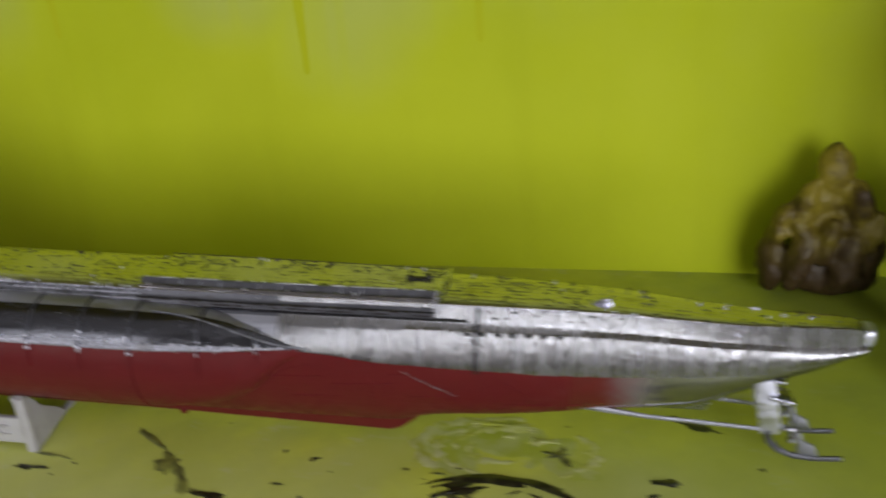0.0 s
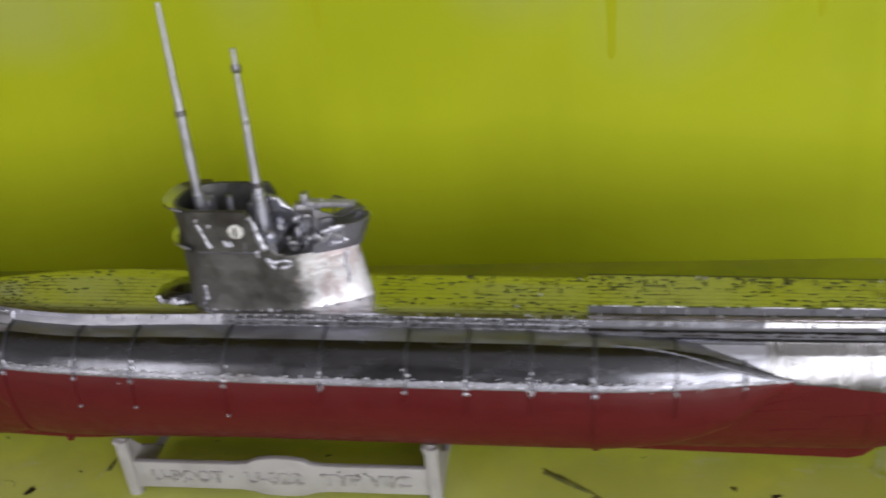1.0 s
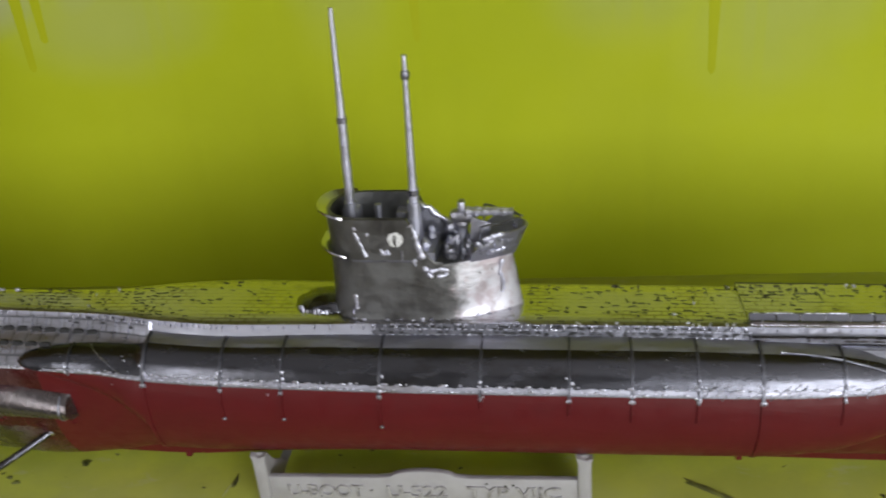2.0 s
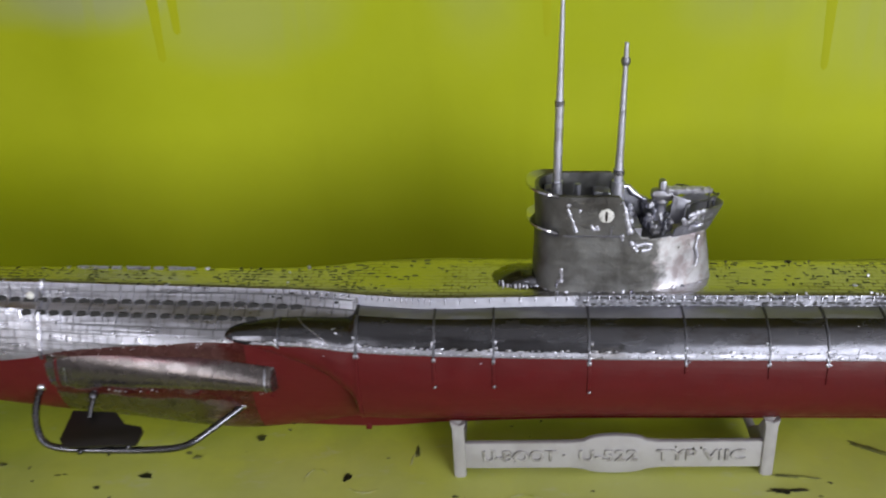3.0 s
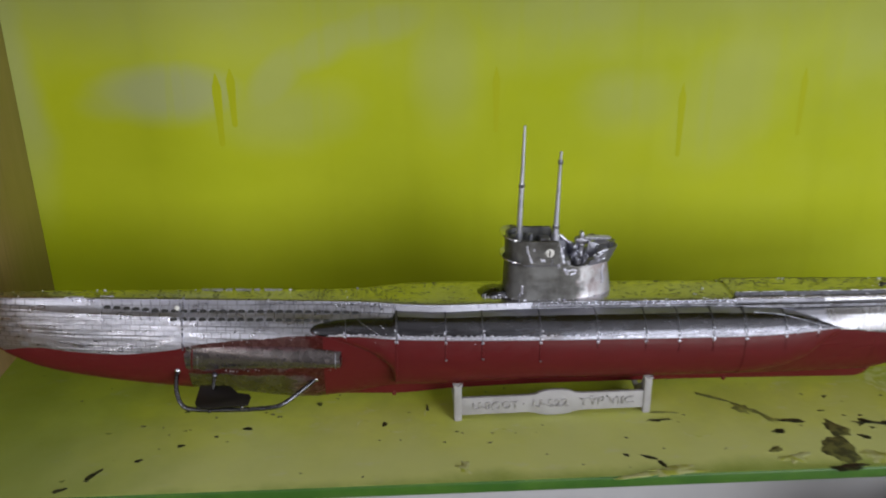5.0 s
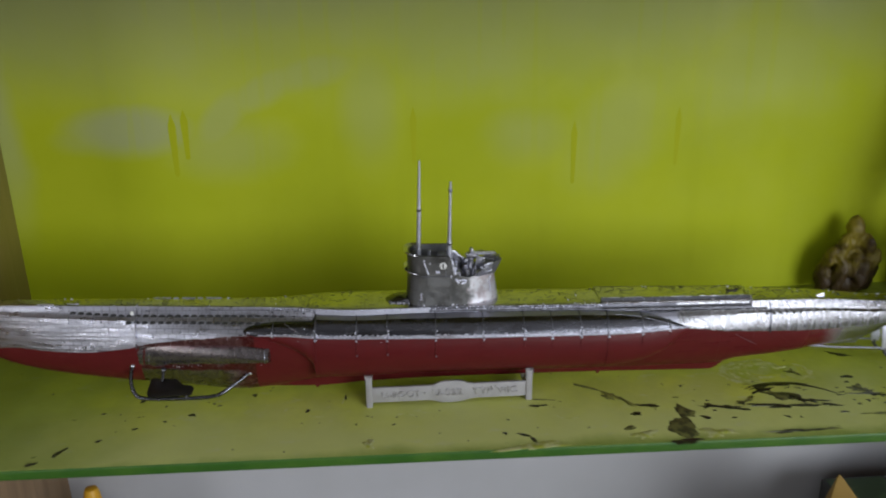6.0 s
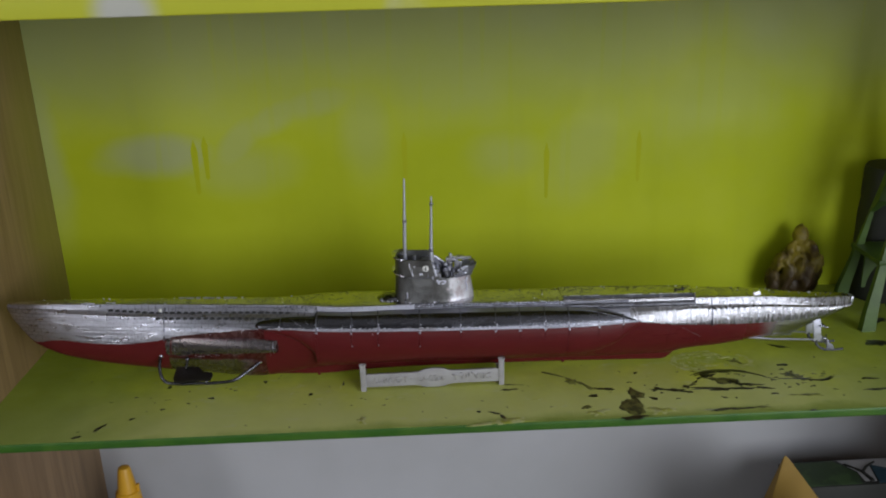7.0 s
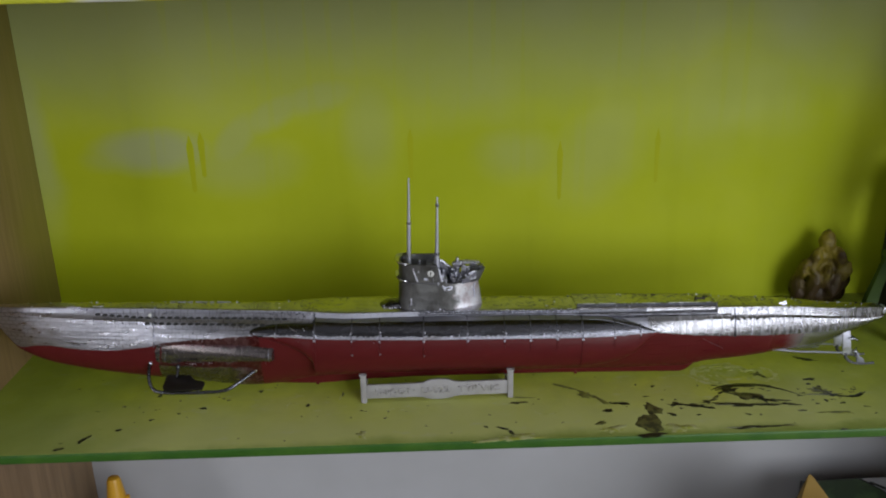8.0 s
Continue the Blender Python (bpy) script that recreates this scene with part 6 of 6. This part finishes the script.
# ---- the stand ----
stand = empty("display_stand", "pale grey plastic stand with raised lettering under the submarine", "display stand")
cradle = [(-19.4, 0), (-16.8, 0), (-5.0, 2.7), (5.0, 2.7), (16.8, 0), (19.4, 0), (19.2, 14.8), (17.6, 16.2), (16.0, 15.2), (12.6, 10.2), (7.5, 6.3), (5.0, 3.4), (-5.0, 3.4), (-7.5, 6.3), (-12.6, 10.2), (-16.0, 15.2), (-17.6, 16.2), (-19.2, 14.8)]
for x in (-112.0, -36.6):
    bm = bmesh.new()
    prism(bm, cradle, x - 1.2, x + 1.2, "x", 0.35)
    part("cradle", bm, STAND, stand, smooth=35)
    bm = bmesh.new()
    prism(bm, [(x - 1.5, 0.02), (x + 1.5, 0.02), (x + 1.5, 14.6), (x + 1.9, 16.4), (x + 0.2, 15.6), (x - 1.9, 16.4), (x - 1.5, 14.6)], -19.2, -17.2, "y", 0.3)
    part("upright", bm, STAND, stand, smooth=35)
outline = []
cx, zc = -73.5, 6.4
for x, z in ((-110.7, 2.1), (-84.5, 2.1), (-81.0, 1.6)):
    outline.append((x, z))
for i in range(1, 8):
    a = math.pi + math.pi * i / 8
    outline.append((cx + 7.2 * math.cos(a), 1.6 + 1.2 * math.sin(a)))
outline += [(-66.0, 1.6), (-62.5, 2.1), (-37.4, 2.1), (-37.4, 9.8), (-62.5, 9.8), (-66.0, 10.2)]
for i in range(1, 8):
    a = math.pi * i / 8
    outline.append((cx + 7.2 * math.cos(a), 10.2 + 1.6 * math.sin(a)))
outline += [(-81.0, 10.2), (-84.5, 9.8), (-110.7, 9.8)]
bm = bmesh.new()
prism(bm, outline, -18.6, -17.0, "y", 0.3)
plate = part("name_plate", bm, STAND, stand, "name plate with raised letters", smooth=35)
for words, x, width in (("U-BOOT \u00b7", -95.8, 20.5), ("U-522", -75.2, 14.2), ("TYP VIIC", -52.6, 21.6)):
    fc = bpy.data.curves.new("lettering", "FONT")
    fc.body, fc.size, fc.extrude, fc.align_x = words, 4.6 * MM, 0.00035, "CENTER"
    fc.bevel_depth, fc.resolution_u = 0.00008, 3
    tmp = new("lettering_curve", fc)
    bpy.context.view_layer.update()
    me = bpy.data.meshes.new_from_object(tmp.evaluated_get(bpy.context.evaluated_depsgraph_get()))
    have = max(v.co.x for v in me.vertices) - min(v.co.x for v in me.vertices)
    bpy.data.objects.remove(tmp)
    bpy.data.curves.remove(fc)
    me.transform(pose(0, 0, 0, 90) @ Matrix.Diagonal((width * MM / have, 1, 1, 1)))
    me.materials.clear()
    me.materials.append(LETTER)
    o = new("lettering", me)
    o.parent = plate
    o.location = (x * MM, -18.7 * MM, 4.5 * MM)
rnd = random.Random(4)
for i in range(9):
    bm = bmesh.new()
    bmesh.ops.create_icosphere(bm, subdivisions=1, radius=rnd.uniform(0.18, 0.34), matrix=Matrix.Translation((rnd.uniform(-105, -42), -18.65, rnd.uniform(2.8, 9.4))))
    part("paint_speck", bm, BLACK, plate)

# ---- things at the shelf's end ----
# a small lumpy figure, one plain mesh
bm = bmesh.new()
lumps = ((172.5, 84, 41.0, 5.2, 5.6, 8.8), (171.5, 85, 33.0, 5.4, 6, 7.0), (164.5, 81, 31.0, 3.3, 4, 9.0), (180.0, 80, 32.0, 3.8, 4, 8.0), (158.5, 82, 25.0, 3.0, 4, 7.0), (172, 86, 21, 8.6, 7, 12),
         (171, 87, 8, 14, 8, 8), (157.0, 85, 12, 4.0, 6, 11), (185, 85, 14, 4.2, 6, 12), (164, 79, 15, 4.2, 5, 11), (177, 79, 15, 4.2, 5, 11), (171, 78, 21, 3.2, 4, 8), (184, 79, 24, 3.0, 4, 6.5))
for x, y, z, rx, ry, rz in lumps:
    bmesh.ops.create_icosphere(bm, subdivisions=3, radius=1, matrix=Matrix.Translation((x, y, max(z, rz))) @ Matrix.Rotation(0.25 * math.sin(x), 4, "Y") @ Matrix.Diagonal((rx, ry, rz, 1)))
for v in bm.verts:
    v.co += 1.5 * Vector((noise.noise(v.co * 0.22), noise.noise(v.co * 0.22 + Vector((9, 0, 0))), 0)) + 1.2 * Vector((noise.noise(v.co * 0.5), noise.noise(v.co * 0.5 + Vector((5, 5, 0))), 0.6 * noise.noise(v.co * 0.45 + Vector((0, 7, 2)))))
    v.co = Vector((v.co.x - 0.6, v.co.y - 1.0, max(v.co.z, 0.0)))
figure = part("figurine_rough", bm, FIGURE, smooth=60)
mod = figure.modifiers.new("melt", "REMESH")
mod.mode, mod.voxel_size, mod.use_smooth_shade = "VOXEL", 0.0009, True
bpy.context.view_layer.update()
me = bpy.data.meshes.new_from_object(figure.evaluated_get(bpy.context.evaluated_depsgraph_get()))
bpy.data.objects.remove(figure)
me.materials.clear()
me.materials.append(FIGURE)
tagged(new("figurine", me), "small lumpy yellow-brown figurine in the shelf corner", "figurine")

# tower ornament with arched legs
eiffel = empty("tower_ornament", "green-painted lattice tower ornament with four arched legs", "ornament")
EX, EY, DEEP = 222.5, 44.0, 0.6
half = curve(0, 35, 12, 33.4, 30, 29.4, 51, 25.0, 86, 18.0, 130, 9.0, 165, 3.5, 180, 1.5)
for sx in (-1, 1):
    for sy in (-1, 1):
        bm = bmesh.new()
        prev = None
        for i in range(24):
            z = 178 * (i / 23) ** 1.2
            h = half(z)
            t = max(0.8, 8.5 * (1 - z / 95)) if z < 70 else max(0.5, h * 0.42)
            a, b = h, max(h - t, 0.15)
            ring = [bm.verts.new((EX + sx * u, EY + sy * v * DEEP, z)) for u, v in ((a, a), (b, a), (b, b), (a, b))]
            if prev:
                for j in range(4):
                    bm.faces.new((prev[j], prev[(j + 1) % 4], ring[(j + 1) % 4], ring[j]))
            else:
                bm.faces.new(ring)
            prev = ring
        bm.faces.new(prev[::-1])
        bmesh.ops.recalc_face_normals(bm, faces=bm.faces)
        part("leg", bm, GREEN, eiffel, smooth=25)
for z, t in ((42.5, 3.0), (98, 2.4), (168, 2.0)):
    bm = bmesh.new()
    h = half(z) + (1.6 if z < 50 else 0.3)
    box(bm, EX - h, EX + h, EY - h * DEEP, EY + h * DEEP, z - t / 2, z + t / 2, 0.4)
    part("platform", bm, GREEN, eiffel, smooth=30)
for turn in (0, 2):
    bm = bmesh.new()
    w = 16.5
    pts = [(w, 14)] + [(w * math.cos(a), 14 + 19 * math.sin(a)) for a in [i * math.pi / 12 for i in range(13)]] + [(-w, 14), (-w - 2.6, 14), (-w - 2.6, 41.5), (w + 2.6, 41.5), (w + 2.6, 14)]
    prism(bm, pts[1:14] + pts[15:], -15.8, -14.5, "y")
    bmesh.ops.rotate(bm, cent=(0, 0, 0), matrix=Matrix.Rotation(radians(90 * turn), 3, "Z"), verts=bm.verts)
    bmesh.ops.translate(bm, vec=(EX, EY, 0), verts=bm.verts)
    part("arch", bm, GREEN, eiffel, smooth=30)
bm = bmesh.new()
lathe(bm, [(17.2, 0), (18, 1.5), (18, 56), (17.2, 66), (17.6, 69), (17.6, 85), (16.6, 88), (3, 88.6)], 28, (226, 79.2, 0))
tagged(part("bottle", bm, MATT_BLACK, smooth=40), "matt black bottle behind the tower ornament", "bottle")

# ---- things on the shelf below ----
FLOOR2 = -212.0
glue = empty("glue_bottle", "squeeze bottle of glue with a yellow nozzle cap", "glue bottle")
gx, gy = -266.0, 30.0
bm = bmesh.new()
lathe(bm, [(19, FLOOR2), (21, FLOOR2 + 2), (21, -128), (19, -116), (10, -107), (8.5, -105)], 28, (gx, gy, 0))
part("bottle_body", bm, BOTTLE, glue, smooth=45)
bm = bmesh.new()
lathe(bm, [(8.6, -106), (8.8, -105), (7.6, -91), (7.2, -88.6), (6.0, -87.8), (5.8, -87), (4.0, -73.5), (3.2, -71.6), (1.8, -71.0)], 24, (gx, gy, 0))
cap = part("cap", bm, YELLOW, glue, "yellow ribbed nozzle cap", smooth=35)
bm = bmesh.new()
box(bm, gx + 5.8, gx + 7.6, gy - 1.2, gy + 1.2, -89, -84, 0.4)
part("cap_tab", bm, YELLOW, cap)

bm = bmesh.new()
cx, cy, tip = 143.7, 12.0, -75.0
apex = bm.verts.new((cx, cy, tip))
base = [bm.verts.new((cx + dx, cy + dy, FLOOR2)) for dx, dy in ((-32, -20), (100, -18), (96, 20), (-30, 20))]
for i in range(4):
    bm.faces.new((apex, base[i], base[(i + 1) % 4]))
bm.faces.new(base[::-1])
bmesh.ops.recalc_face_normals(bm, faces=bm.faces)
bmesh.ops.bevel(bm, geom=[e for e in bm.edges], offset=0.8, segments=2, profile=0.5, affect="EDGES")
tagged(part("card_pyramid", bm, CARD, smooth=30), "folded yellow card pyramid on the shelf below", "paper model")

carton = empty("picture_carton", "printed carton with green, white and blue shapes", "carton")
bm = bmesh.new()
box(bm, 168, 258, 38, 68, FLOOR2, -121.5, 0.8)
part("carton_body", bm, MATT_BLACK, carton, smooth=30)
for outline, m in (([(170, 39.5), (214, 39.5), (216, 52), (206, 66), (170, 66)], PRINT_GREEN), ([(226, 39.5), (256, 39.5), (256, 58), (240, 54), (230, 60)], PRINT_BLUE), ([(217, 42), (225, 42), (229, 61), (239, 56), (256, 60), (256, 66.5), (209, 66.5), (217, 53)], WHITE)):
    bm = bmesh.new()
    prism(bm, outline, -121.6, -121.1, "z")
    part("printed_shape", bm, m, carton, smooth=0)
bm = bmesh.new()
tube(bm, [(222, 41, -121.0), (220, 52, -121.0), (212, 62, -121.0)], [1.6, 1.3, 0.8], 6)
tube(bm, [(220, 52, -121.0), (226, 58, -121.0), (234, 63, -121.0)], [1.2, 1.0, 0.6], 6)
part("printed_branch", bm, MATT_BLACK, carton, smooth=40)
# unseen stand-in, added to throw the blocky shadow on the white board
bm = bmesh.new()
lathe(bm, [(17, FLOOR2), (18, FLOOR2 + 2), (18, -92), (17, -88), (15, -86), (6, -85)], 28, (153, -40, 0))
tagged(part("tin", bm, MATT_BLACK, smooth=45), "unseen dark round stand-in on the shelf below, added for its shadow", "tin")
